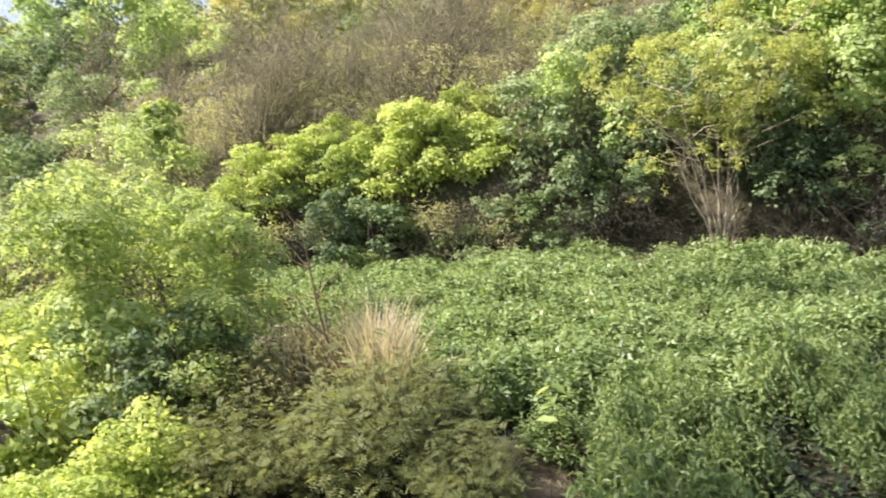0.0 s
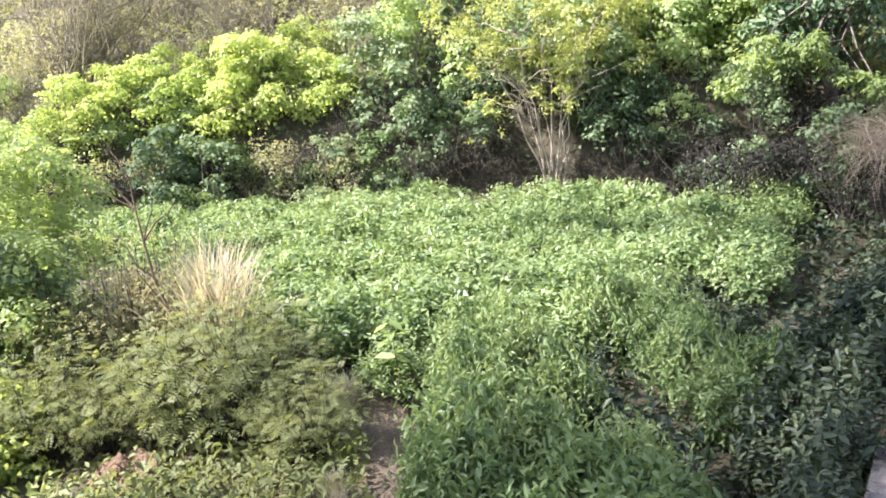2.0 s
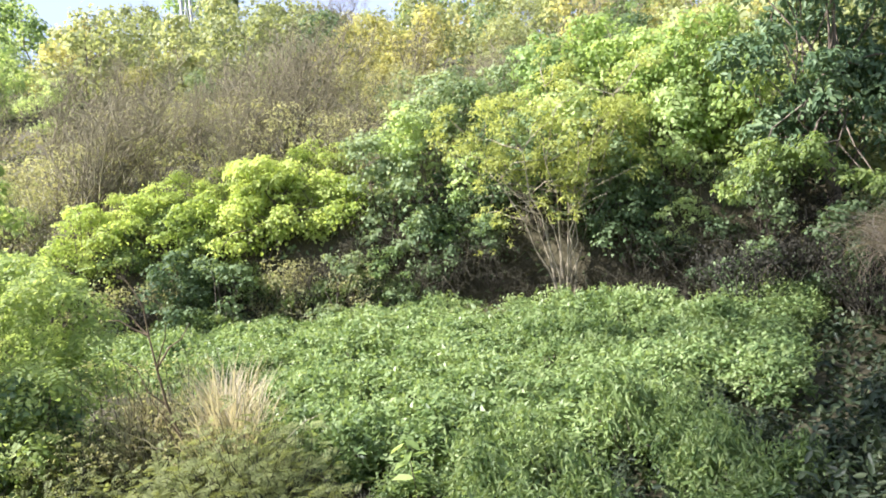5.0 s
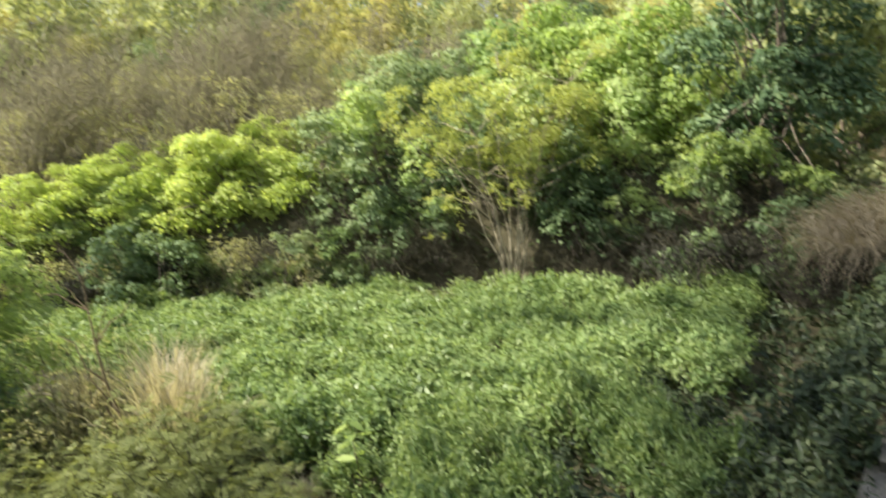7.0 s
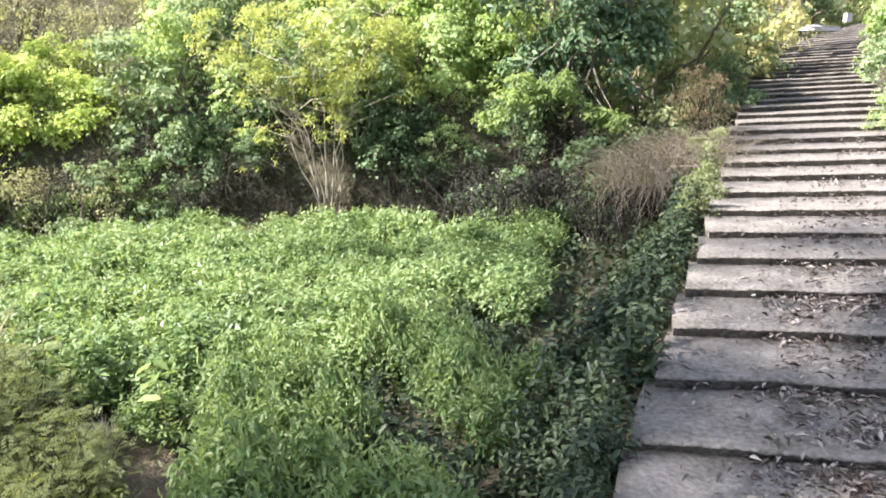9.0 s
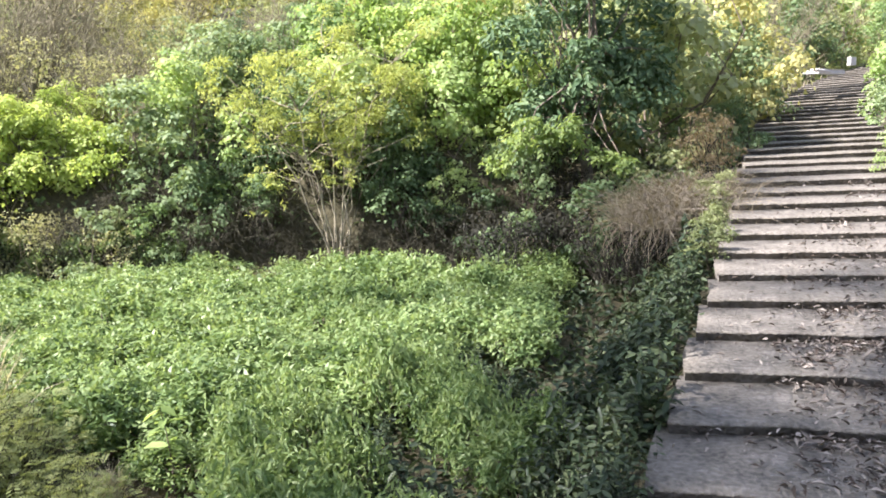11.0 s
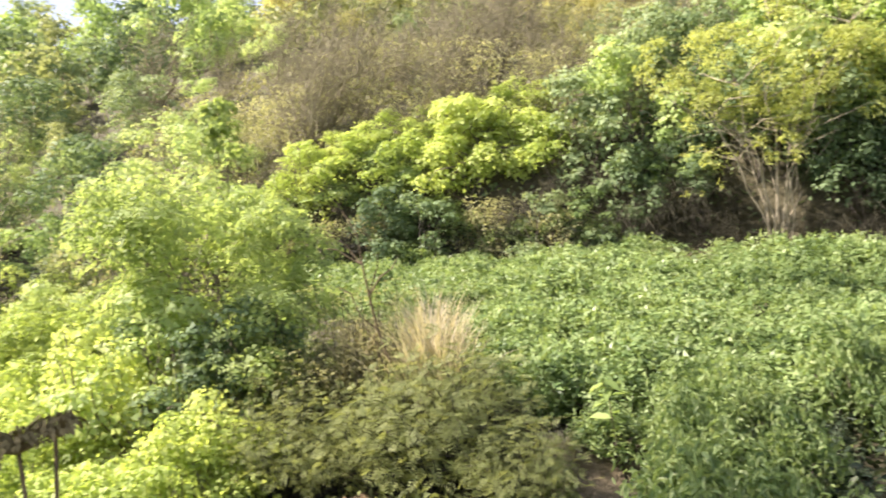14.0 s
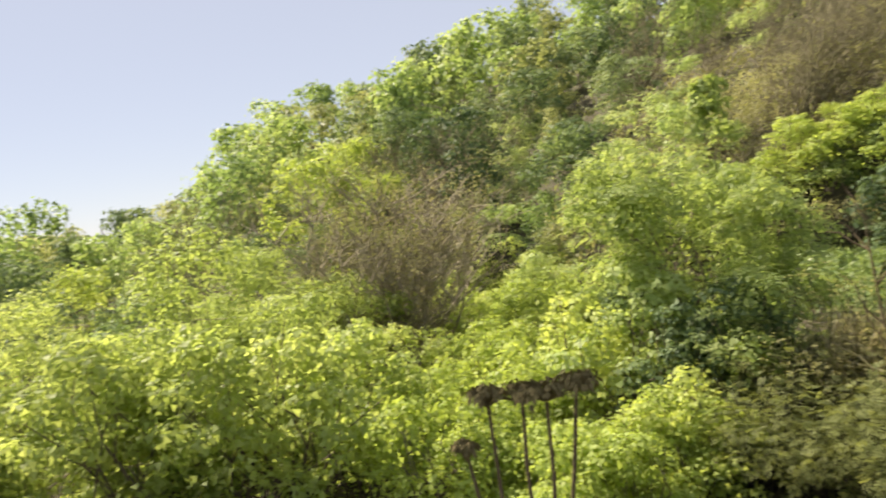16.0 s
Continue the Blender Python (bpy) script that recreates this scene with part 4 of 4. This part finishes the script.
# ---------------------------------------------------------------- right of the field and along the steps
reseed(14)
# mostly withered shrubs whose near-black colour makes the hollow look shaded
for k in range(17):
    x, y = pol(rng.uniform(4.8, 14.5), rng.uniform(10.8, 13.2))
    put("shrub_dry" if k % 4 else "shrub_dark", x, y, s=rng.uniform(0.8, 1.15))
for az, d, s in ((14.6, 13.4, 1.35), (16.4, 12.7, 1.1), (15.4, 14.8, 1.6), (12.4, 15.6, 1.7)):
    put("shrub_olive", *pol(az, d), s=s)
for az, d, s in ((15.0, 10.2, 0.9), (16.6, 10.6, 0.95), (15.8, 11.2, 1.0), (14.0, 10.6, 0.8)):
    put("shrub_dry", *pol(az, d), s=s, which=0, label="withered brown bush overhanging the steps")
for az, d, s in ((16.0, 10.0, 0.9), (16.9, 10.2, 1.0), (17.7, 10.4, 0.9), (16.4, 10.8, 1.1), (15.5, 10.6, 0.85), (17.4, 11.0, 1.0)):
    put("pink_tuft", *pol(az, d), s=s * 1.2, z=0.40)
put("shrub_rust", *pol(19.0, 11.5), s=0.72, z=0.62)
put("shrub_rust", *pol(18.3, 11.9), s=0.7, z=0.65)
for az, d, k, s in ((17.2, 12.6, "shrub_dark", 1.0), (19.0, 13.2, "shrub_dry", 0.9), (20.2, 14.4, "shrub_dark", 0.8), (18.2, 14.6, "shrub_dark", 1.3), (20.6, 16.0, "shrub_dark", 0.6),
                    (21.2, 17.8, "scrub", 0.7), (22.2, 19.6, "shrub_dark", 0.8), (20.0, 17.5, "shrub_dark", 1.5), (22.8, 21.4, "shrub_olive", 0.8), (29.9, 11.8, "shrub_green", 0.62), (30.2, 13.0, "shrub_dark", 0.8), (31.0, 14.2, "shrub_green", 0.9),
                    (32.0, 15.0, "shrub_green", 1.0), (31.4, 17.5, "shrub_dark", 1.0), (32.2, 20.5, "shrub_green", 1.1), (34, 16, "shrub_dark", 1.4)):
    put(k, *pol(az, d), s=s)
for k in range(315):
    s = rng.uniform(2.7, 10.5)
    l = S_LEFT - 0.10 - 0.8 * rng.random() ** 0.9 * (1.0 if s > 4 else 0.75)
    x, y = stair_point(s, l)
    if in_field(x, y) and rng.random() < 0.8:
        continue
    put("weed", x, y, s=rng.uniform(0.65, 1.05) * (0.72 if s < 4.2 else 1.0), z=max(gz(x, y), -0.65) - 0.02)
for az, d, s in ((18.6, 8.4, 0.5), (19.2, 9.2, 0.5), (18.3, 7.8, 0.42), (18.9, 10.0, 0.55)):
    put("shrub_olive", *pol(az, d), s=s * 0.55)
for az, d in ((17.4, 8.8), (17.9, 9.6), (16.9, 8.2), (18.6, 10.6)):
    put("grass_tuft", *pol(az, d), s=rng.uniform(0.45, 0.65))
for az, d, k, s in ((24.2, 30, "thicket", 1.2), (27, 33, "hill_olive", 1.2), (21.5, 27, "thicket", 1.1), (30, 31, "hill_green", 1.1), (26, 37, "hill_gold", 1.3), (29, 40, "thicket", 1.4)):
    put(k, *pol(az, d), s=s)


def white_blocks():
    for k, (az, d, w, h) in enumerate(((25.9, 21.3, 0.8, 0.11), (27.5, 22.6, 0.18, 0.2))):
        bm = bmesh.new()
        bmesh.ops.create_cube(bm, size=1.0)
        bmesh.ops.subdivide_edges(bm, edges=bm.edges[:], cuts=3, use_grid_fill=True)
        for v in bm.verts:
            v.co = Vector((v.co.x * w, v.co.y * w * 0.6, v.co.z * h)) * (1 + 0.16 * noise.noise(v.co * 2.2 + Vector((k * 9, 0, 0))))
        me = bpy.data.meshes.new("white_block")
        bm.to_mesh(me)
        bm.free()
        me.materials.append(M_WHITE)
        x, y = pol(az, d)
        ob = part("stone_block", me)
        ob.matrix_basis = pose(x, y, 1.75 + d * math.tan(radians(1.35 if k == 0 else 1.9)) - h * 0.2, 3, 4, 20)
        tagged(ob, "whitish broken stone block at the top of the steps", "stone")


white_blocks()

# ---------------------------------------------------------------- shrubs and grass beside the path
reseed(15)
for az, d, s in ((-26.6, 5.1, 0.5), (-29.2, 5.35, 0.66), (-32.2, 5.7, 0.78), (-36.4, 5.9, 0.84), (-40.6, 5.9, 0.80), (-30.4, 6.1, 0.78), (-34.6, 6.5, 0.85), (-38.8, 6.6, 0.88), (-43.6, 6.2, 0.74), (-35.2, 7.5, 0.95), (-42.4, 7.0, 0.95)):
    x, y = pol(az, d)
    put("shrub_fine", x, y, s=s, z=-0.62)
for k in range(4):
    x, y = pol(-32.2 + rng.normal() * 0.3, 6.8 + rng.normal() * 0.2)
    put("dry_tuft", x, y, s=rng.uniform(0.82, 1.0), z=-0.6, sz=1.15)
for k in range(4):
    put("dry_tuft", *pol(rng.uniform(-40, -34), 7.4 + rng.normal() * 0.25), s=rng.uniform(0.65, 0.85), z=-0.5)
for az, d, s in ((-34.2, 7.0, 0.9), (-36.2, 7.1, 1.0), (-38.4, 7.2, 1.05), (-40.6, 7.1, 1.0)):
    put("shrub_straw", *pol(az, d), s=s, z=-0.55)
for k in range(16):
    t = rng.random()
    x, y = -1.66 - 0.85 * t + rng.normal() * 0.07, 3.4 + 1.9 * t
    put("grass_tuft" if k % 5 else "dry_tuft", x, y, s=rng.uniform(0.25, 0.42) * (1.0 if k % 5 else 0.6))
for k in range(14):
    t = rng.random()
    put("dry_tuft", -2.14 - 0.36 * t + rng.normal() * 0.05, 4.5 + 1.05 * t, s=rng.uniform(0.18, 0.32))
for k in range(14):
    x, y = pol(rng.uniform(-37, -29), rng.uniform(7.4, 8.6))
    put("grass_tuft", x, y, s=rng.uniform(1.0, 1.5))
for k in range(26):
    x, y = pol(rng.uniform(-80, -46), rng.uniform(3.0, 5.0))
    put("grass_tuft", x, y, s=rng.uniform(0.7, 1.2))
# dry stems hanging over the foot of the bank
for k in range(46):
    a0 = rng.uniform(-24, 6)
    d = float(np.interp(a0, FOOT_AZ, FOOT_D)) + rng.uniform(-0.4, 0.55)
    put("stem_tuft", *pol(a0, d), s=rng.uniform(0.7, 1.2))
for k in range(12):
    a0 = rng.uniform(-26, 4)
    d = float(np.interp(a0, FOOT_AZ, FOOT_D)) - 0.9 + rng.uniform(-0.15, 0.25)
    if not -9 < a0 < -5:
        put("pink_tuft", *pol(a0, d), s=rng.uniform(0.6, 1.0), label="tangle of dry brown stems at the foot of the bank")


def broad_sprig():
    """A young plant with a rosette of large pale leaves, at the corner of the field."""
    g = np.random.default_rng(60)
    t = root("leafy_sprig", "young plant with large pale green leaves beside the path", "plant")
    way = bend(g, (0.0, 0.0, -0.1), (-0.06, -0.04, 0.62), 6, 0.02)
    part("stem", quick_mesh("stem", *tube(way, np.linspace(0.007, 0.003, 6), 5), M_BARK), t)
    for k in range(11):
        a = k * 2.4
        p = way[min(3 + k // 4, 5)][None] + np.array([[0, 0, 0.02 * (k % 4)]])
        al = np.array([[math.cos(a), math.sin(a), 0.25]])
        part("leaf", quick_mesh("leaf", *leaves(g, p, np.array([[0.0, 0, 1.0]]) + 0.25 * g.normal(size=(1, 3)), 0.15, LEAF_4, along=al, droop=0.2), M_SOFT), t)
    t.matrix_basis = pose(-1.96, 5.45, gz(-1.96, 5.45), 0, 0, 40)


broad_sprig()


def dead_sapling():
    g = np.random.default_rng(54)
    x, y = pol(-35.1, 6.7)
    t = root("dead_sapling", "bare dark sapling with a few side twigs", "sapling")
    way = bend(g, (0.08, 0, -0.2), (-0.12, 0, 1.62), 8, 0.015)
    part("stem", quick_mesh("stem", *tube(way, np.linspace(0.018, 0.006, 8), 5), M_DEAD), t)
    for i in (2, 3, 4, 5, 5, 6, 6, 7):
        q = way[i] + np.array((g.uniform(-0.35, 0.35), g.uniform(-0.2, 0.2), g.uniform(0.1, 0.45)))
        part("twig", quick_mesh("twig", *tube(bend(g, way[i], q, 4, 0.05), (0.009, 0.007, 0.005, 0.003), 4), M_DEAD), t)
    t.matrix_basis = pose(x, y, -0.55)


dead_sapling()


# low leafy weeds on the near bank
def near_weeds():
    g = np.random.default_rng(55)
    n = 12000
    az, d = g.uniform(-70, -23, n), 2.5 + 2.9 * g.random(n)
    x, y = d * np.sin(np.radians(az)), d * np.cos(np.radians(az))
    z = ground(x, y) + 0.26 * g.random(n) ** 1.5 * (0.6 + 0.6 * np.sin(2.6 * x) * np.sin(3.1 * y)) + 0.02
    nr = np.array([0, 0, 1.0]) + 0.5 * g.normal(size=(n, 3))
    v, f = leaves(g, np.stack([x, y, z], 1), nr, 0.062, LEAF_4)
    tagged(part("low_weeds", quick_mesh("low_weeds", v, f, M_FINE)), "low small-leaved weeds covering the bank", "weeds", kind="stuff")


near_weeds()


def clay_patch():
    g = np.random.default_rng(56)
    x, y = pol(-39.2, 5.45)
    v, f = [], []
    n = 18
    for i in range(n + 1):
        for j in range(12):
            a, r = j * math.pi / 6, 0.23 * i / n
            px, py = r * math.cos(a) * 1.3, r * math.sin(a)
            v.append((px, py, 0.13 * (1 - (i / n) ** 2) + 0.10 * noise.noise((px * 9, py * 9, 2)) + 0.05 * noise.noise((px * 23, py * 23, 4)) - 0.03))
    for i in range(n):
        for j in range(12):
            p, q = i * 12 + j, i * 12 + (j + 1) % 12
            f += [(p, q, q + 12), (p, q + 12, p + 12)]
    ob = part("earth_mound", quick_mesh("earth_mound", v, np.array(f)[:, ::-1], M_CLAY, True))
    ob.matrix_basis = pose(x, y, gz(x, y) + 0.03)
    tagged(ob, "low mound of reddish crumbled clay on the bank", "earth mound")
    # a crumpled wrapper
    bm = bmesh.new()
    bmesh.ops.create_grid(bm, x_segments=7, y_segments=7, size=0.07)
    for vv in bm.verts:
        vv.co.z = 0.035 * noise.noise(vv.co * 22) + 0.03
    me = bpy.data.meshes.new("wrapper")
    bm.to_mesh(me)
    bm.free()
    me.materials.append(M_RED)
    x, y = pol(-29.8, 3.5)
    ob = part("wrapper", me)
    ob.modifiers.new("thick", "SOLIDIFY").thickness = 0.002
    ob.matrix_basis = pose(x, y, gz(x, y) + 0.08, 25, 10, 30)
    tagged(ob, "crumpled red plastic wrapper among the weeds", "litter")


clay_patch()

# ---------------------------------------------------------------- left: feathery tree, lime meadow, valley trees


def feather_tree():
    g = np.random.default_rng(57)
    x, y = pol(-47.0, 8.6)
    t = root("feather_leaved_tree", "spreading shrub-like tree with feathery light green leaves", "tree")
    bl = []
    for k in range(86):
        a, u = g.uniform(0, 2 * np.pi), g.random() ** 0.55
        zz = g.uniform(-0.15, 2.55)
        w = 1.75 * (1 - 0.5 * max(0, zz - 0.9) / 1.7)
        bl.append((w * u * math.cos(a), w * u * math.sin(a), zz, g.uniform(0.22, 0.40)))
    v1 = crown(g, bl, 26000, 0.046, BROAD, skin=0.6, lift=0.8, loose=0.4)
    v2 = crown(g, bl, 2600, 0.20, PINNATE, skin=0.4, lift=1.3, loose=0.4)
    part("crown", quick_mesh("crown", *join([v1, v2]), M_FEATHER), t)
    tr = [tube(bend(g, (g.uniform(-0.2, 0.2), 0, -0.4), np.array(b[:3]), 6, 0.05), np.linspace(0.04, 0.008, 6), 5) for b in bl[:14]]
    part("branchwork", quick_mesh("branchwork", *join(tr), M_BARK, True), t)
    t.matrix_basis = pose(x, y, -0.85)
    x, y = pol(-43.9, 10.2)
    t = tree(g, "slender_tree", "slender young tree with a tufted top", "tree", "", M_FEATHER, M_BARK, 3.6, 0.30, 500, 0.10, SPRAY, blobs=9, r=0.2, z0=0.62, bole=0.035)
    t.matrix_basis = pose(x, y, -0.9)


feather_tree()
reseed(16)
for k in range(60):
    d = rng.uniform(6.0, 18.5)
    az = rng.uniform(-72 + 0.5 * d, -53 - 0.1 * d)
    put("shrub_lime", *pol(az, d), s=rng.uniform(0.55, 0.85))
for az, d, k, s in ((-51.5, 7.6, "shrub_green", 0.85), (-48.5, 7.3, "shrub_dark", 0.85), (-45.5, 7.4, "shrub_dark", 0.9), (-42.5, 7.6, "shrub_green", 0.9), (-54.5, 8.0, "shrub_lime", 1.0), (-50, 8.4, "shrub_dark", 1.0), (-44, 8.4, "shrub_dark", 1.0)):
    put(k, *pol(az, d), s=s, z=-0.9)
for k in range(16):
    az, d = rng.uniform(-60, -47), rng.uniform(5.0, 6.6)
    put("shrub_lime", *pol(az, d), s=rng.uniform(0.5, 0.75), z=-1.0)
for k in range(46):
    az, d = rng.uniform(-104, -69), rng.uniform(7.5, 15.5)
    put(("shrub_green", "shrub_valley", "shrub_lime", "shrub_valley")[k % 4], *pol(az, d), s=rng.uniform(0.7, 1.0))
for az, d, k, s in ((-72, 26, "hill_lime", 1.35), (-67.6, 12.8, "fan_tree", 1.2), (-65.6, 13.6, "fan_tree", 0.95), (-69.9, 13.8, "fan_tree", 0.9), (-56.6, 18.5, "hill_dark", 0.62), (-59.4, 17.4, "shrub_dry", 1.5), (-78, 13, "valley_tree", 0.8),
                    (-82.3, 9.4, "valley_tree", 0.85), (-86.5, 9.0, "valley_tree", 0.72), (-91, 10.5, "valley_tree", 0.85), (-79.5, 10.6, "valley_tree", 0.7), (-75.5, 11.4, "valley_tree", 0.7), (-73.0, 12.0, "valley_tree", 0.6),
                    (-71.2, 10.8, "valley_tree", 0.4), (-67.0, 10.4, "shrub_valley", 0.6), (-74.5, 8.6, "valley_tree", 0.5), (-96, 10, "valley_tree", 0.85), (-84, 13, "hill_green", 0.8), (-89, 14, "hill_green", 0.8),
                    (-55, 17.5, "hill_olive", 0.8), (-56.5, 16.0, "hill_green", 0.75), (-58.5, 19.0, "hill_green", 0.9), (-53.2, 19.6, "hill_dark", 0.85), (-60.6, 21.0, "hill_olive", 0.9), (-52.5, 16.2, "scrub", 1.5), (-57.0, 29.0, "hill_green", 1.0), (-55.2, 29.6, "hill_dark", 1.0), (-53.6, 28.0, "hill_olive", 0.95), (-58.8, 27.0, "hill_olive", 0.9), (-72.0, 7.4, "shrub_valley", 0.8), (-69.2, 7.2, "shrub_lime", 0.8), (-75.5, 7.2, "shrub_valley", 0.85), (-79.0, 7.6, "shrub_valley", 0.9), (-50, 17, "hill_green", 0.85), (-57, 22, "hill_green", 0.9), (-63.2, 24, "thicket", 1.25), (-66, 25, "thicket", 1.1)):
    put(k, *pol(az, d), s=s)


def dead_umbels():
    """Dry brown stalks with flat drooping heads."""
    g = np.random.default_rng(58)
    t = root("dead_umbel_plant", "dry dark-brown stalks with flat withered flower heads", "dead plant")
    heads = [(-0.13, 0.0, 1.115, 0.065), (-0.02, 0.02, 1.12, 0.08), (0.05, -0.02, 1.13, 0.09), (0.15, 0.0, 1.15, 0.068), (-0.20, 0.03, 0.94, 0.035)]
    for hx, hy, hz, r in heads:
        foot = (0.05 + 0.08 * hx + g.uniform(-0.02, 0.02), g.uniform(-0.03, 0.03), -0.3)
        part("stalk", quick_mesh("stalk", *tube(bend(g, foot, (hx, hy, hz), 6, 0.008), np.linspace(0.011, 0.006, 6), 6), M_DEAD, True), t)
        # rays spread up and out; withered bracts hang from them as a ragged skirt
        n = 95
        rad, ang = r * np.sqrt(g.random(n)), g.uniform(0, 2 * np.pi, n)
        rad = rad * (1 + 0.25 * np.sin(3 * ang + hx * 40))
        p = np.stack([hx + rad * np.cos(ang), hy + rad * np.sin(ang), hz + 0.03 - 0.35 * rad ** 2 / r + 0.006 * g.normal(size=n)], 1)
        out = np.stack([np.cos(ang), np.sin(ang), np.full(n, -0.2)], 1)
        v1 = leaves(g, p, np.stack([np.cos(ang), np.sin(ang), np.ones(n)], 1) + 0.3 * g.normal(size=(n, 3)), 0.03, LEAF_2, along=out, droop=0.1)
        rays = [tube(np.array([(hx, hy, hz - 0.035), q]), (0.004, 0.0022), 3) for q in p[:40]]
        part("flower_head", quick_mesh("flower_head", *join([v1] + rays), M_UMBEL), t)
    t.matrix_basis = pose(-2.285, 1.20, -0.02, -7, 0, 0) @ pose(0, 0, 0, 0, 0, 62.3)


dead_umbels()


# ---------------------------------------------------------------- undergrowth that covers the soil
def undergrowth(name, label, mat, n, az_lo, az_hi, d_lo, d_hi, h, size, seed, shape=LEAF_2):
    g = np.random.default_rng(seed)
    az, d = g.uniform(az_lo, az_hi, n), np.sqrt(g.uniform(d_lo ** 2, d_hi ** 2, n))
    x, y = d * np.sin(np.radians(az)), d * np.cos(np.radians(az))
    s = x * S_DIR[0] + y * S_DIR[1]
    l = x * S_RIGHT[0] + y * S_RIGHT[1]
    keep = ~((l > S_LEFT - 0.05) & (l < S_LEFT + S_WIDE + 0.1) & (s < 21)) & ~((s > 20) & (s < 33) & (l > S_LEFT) & (l < 9))
    x, y, d = x[keep], y[keep], d[keep]
    m = len(x)
    z = ground(x, y) + h * g.random(m) ** 1.4 * (0.6 + 0.5 * np.sin(x * 1.3 + 2 * np.sin(y)))
    nr = np.array([0, 0, 0.8]) + 0.6 * g.normal(size=(m, 3))
    v, f = leaves(g, np.stack([x, y, z], 1), nr, size * (0.6 + d / d_hi), shape)
    tagged(part(name, quick_mesh(name, v, f, mat)), label, "undergrowth", kind="stuff")


undergrowth("slope_scrub", "grey-olive scrub at the foot of the slope", M_SCRUB, 42000, -50, 26, 14.5, 32, 0.6, 0.10, 66, LEAF_1)
undergrowth("hill_undergrowth", "olive scrub between the trees of the slope", M_OLIVE, 40000, -106, 46, 17, 72, 1.0, 0.21, 61, LEAF_1)
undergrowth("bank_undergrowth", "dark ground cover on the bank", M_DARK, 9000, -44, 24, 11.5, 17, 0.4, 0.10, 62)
undergrowth("valley_undergrowth", "bright yellow-green creepers over the valley floor", M_LIME, 20000, -106, -44, 4.2, 17, 0.4, 0.10, 63)
undergrowth("verge_undergrowth", "weeds between the field and the steps, darkened for shade", M_SHADED_WEED, 5000, 2, 20, 3.2, 11, 0.25, 0.07, 64)
# near-black leaves laid in the furrows in place of shade
undergrowth("furrow_undergrowth", "dark weeds added as shade in the gaps of the tea field", M_SHADED_WEED, 3500, -9, 5, 3.4, 7.2, 0.16, 0.075, 69)
undergrowth("path_undergrowth", "small weeds beside the path", M_FINE, 5000, -48, -30, 3.6, 9, 0.3, 0.06, 65)

undergrowth("slope_grass", "rough green grass above the steps", M_GRASS, 14000, 34, 180, 2.2, 16, 0.35, 0.13, 67, LEAF_1)
undergrowth("bank_grass", "rough green grass behind the landing", M_GRASS, 12000, -180, -96, 2.2, 16, 0.35, 0.13, 68, LEAF_1)


# ---------------------------------------------------------------- unseen tall trees added behind the walker to shade the steps and near bank
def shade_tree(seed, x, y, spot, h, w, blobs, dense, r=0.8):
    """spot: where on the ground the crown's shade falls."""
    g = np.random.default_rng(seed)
    t = root("shade_tree", "unseen tall spreading tree added to shade the steps", "tree", "shade trees")
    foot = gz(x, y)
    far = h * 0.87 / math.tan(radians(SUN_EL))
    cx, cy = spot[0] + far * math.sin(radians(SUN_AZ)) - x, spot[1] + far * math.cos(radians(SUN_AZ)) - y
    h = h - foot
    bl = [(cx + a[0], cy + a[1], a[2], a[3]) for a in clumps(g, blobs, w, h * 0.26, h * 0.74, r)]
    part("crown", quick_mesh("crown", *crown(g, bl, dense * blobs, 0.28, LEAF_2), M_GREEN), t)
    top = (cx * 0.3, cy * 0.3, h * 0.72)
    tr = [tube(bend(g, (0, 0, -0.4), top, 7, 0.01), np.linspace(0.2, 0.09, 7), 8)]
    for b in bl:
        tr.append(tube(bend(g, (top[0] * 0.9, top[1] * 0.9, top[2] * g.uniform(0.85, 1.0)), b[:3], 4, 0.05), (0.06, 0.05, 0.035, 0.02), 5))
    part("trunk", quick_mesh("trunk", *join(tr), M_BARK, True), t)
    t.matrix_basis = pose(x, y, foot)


# out-of-view crowns, each set by the spot it has to darken
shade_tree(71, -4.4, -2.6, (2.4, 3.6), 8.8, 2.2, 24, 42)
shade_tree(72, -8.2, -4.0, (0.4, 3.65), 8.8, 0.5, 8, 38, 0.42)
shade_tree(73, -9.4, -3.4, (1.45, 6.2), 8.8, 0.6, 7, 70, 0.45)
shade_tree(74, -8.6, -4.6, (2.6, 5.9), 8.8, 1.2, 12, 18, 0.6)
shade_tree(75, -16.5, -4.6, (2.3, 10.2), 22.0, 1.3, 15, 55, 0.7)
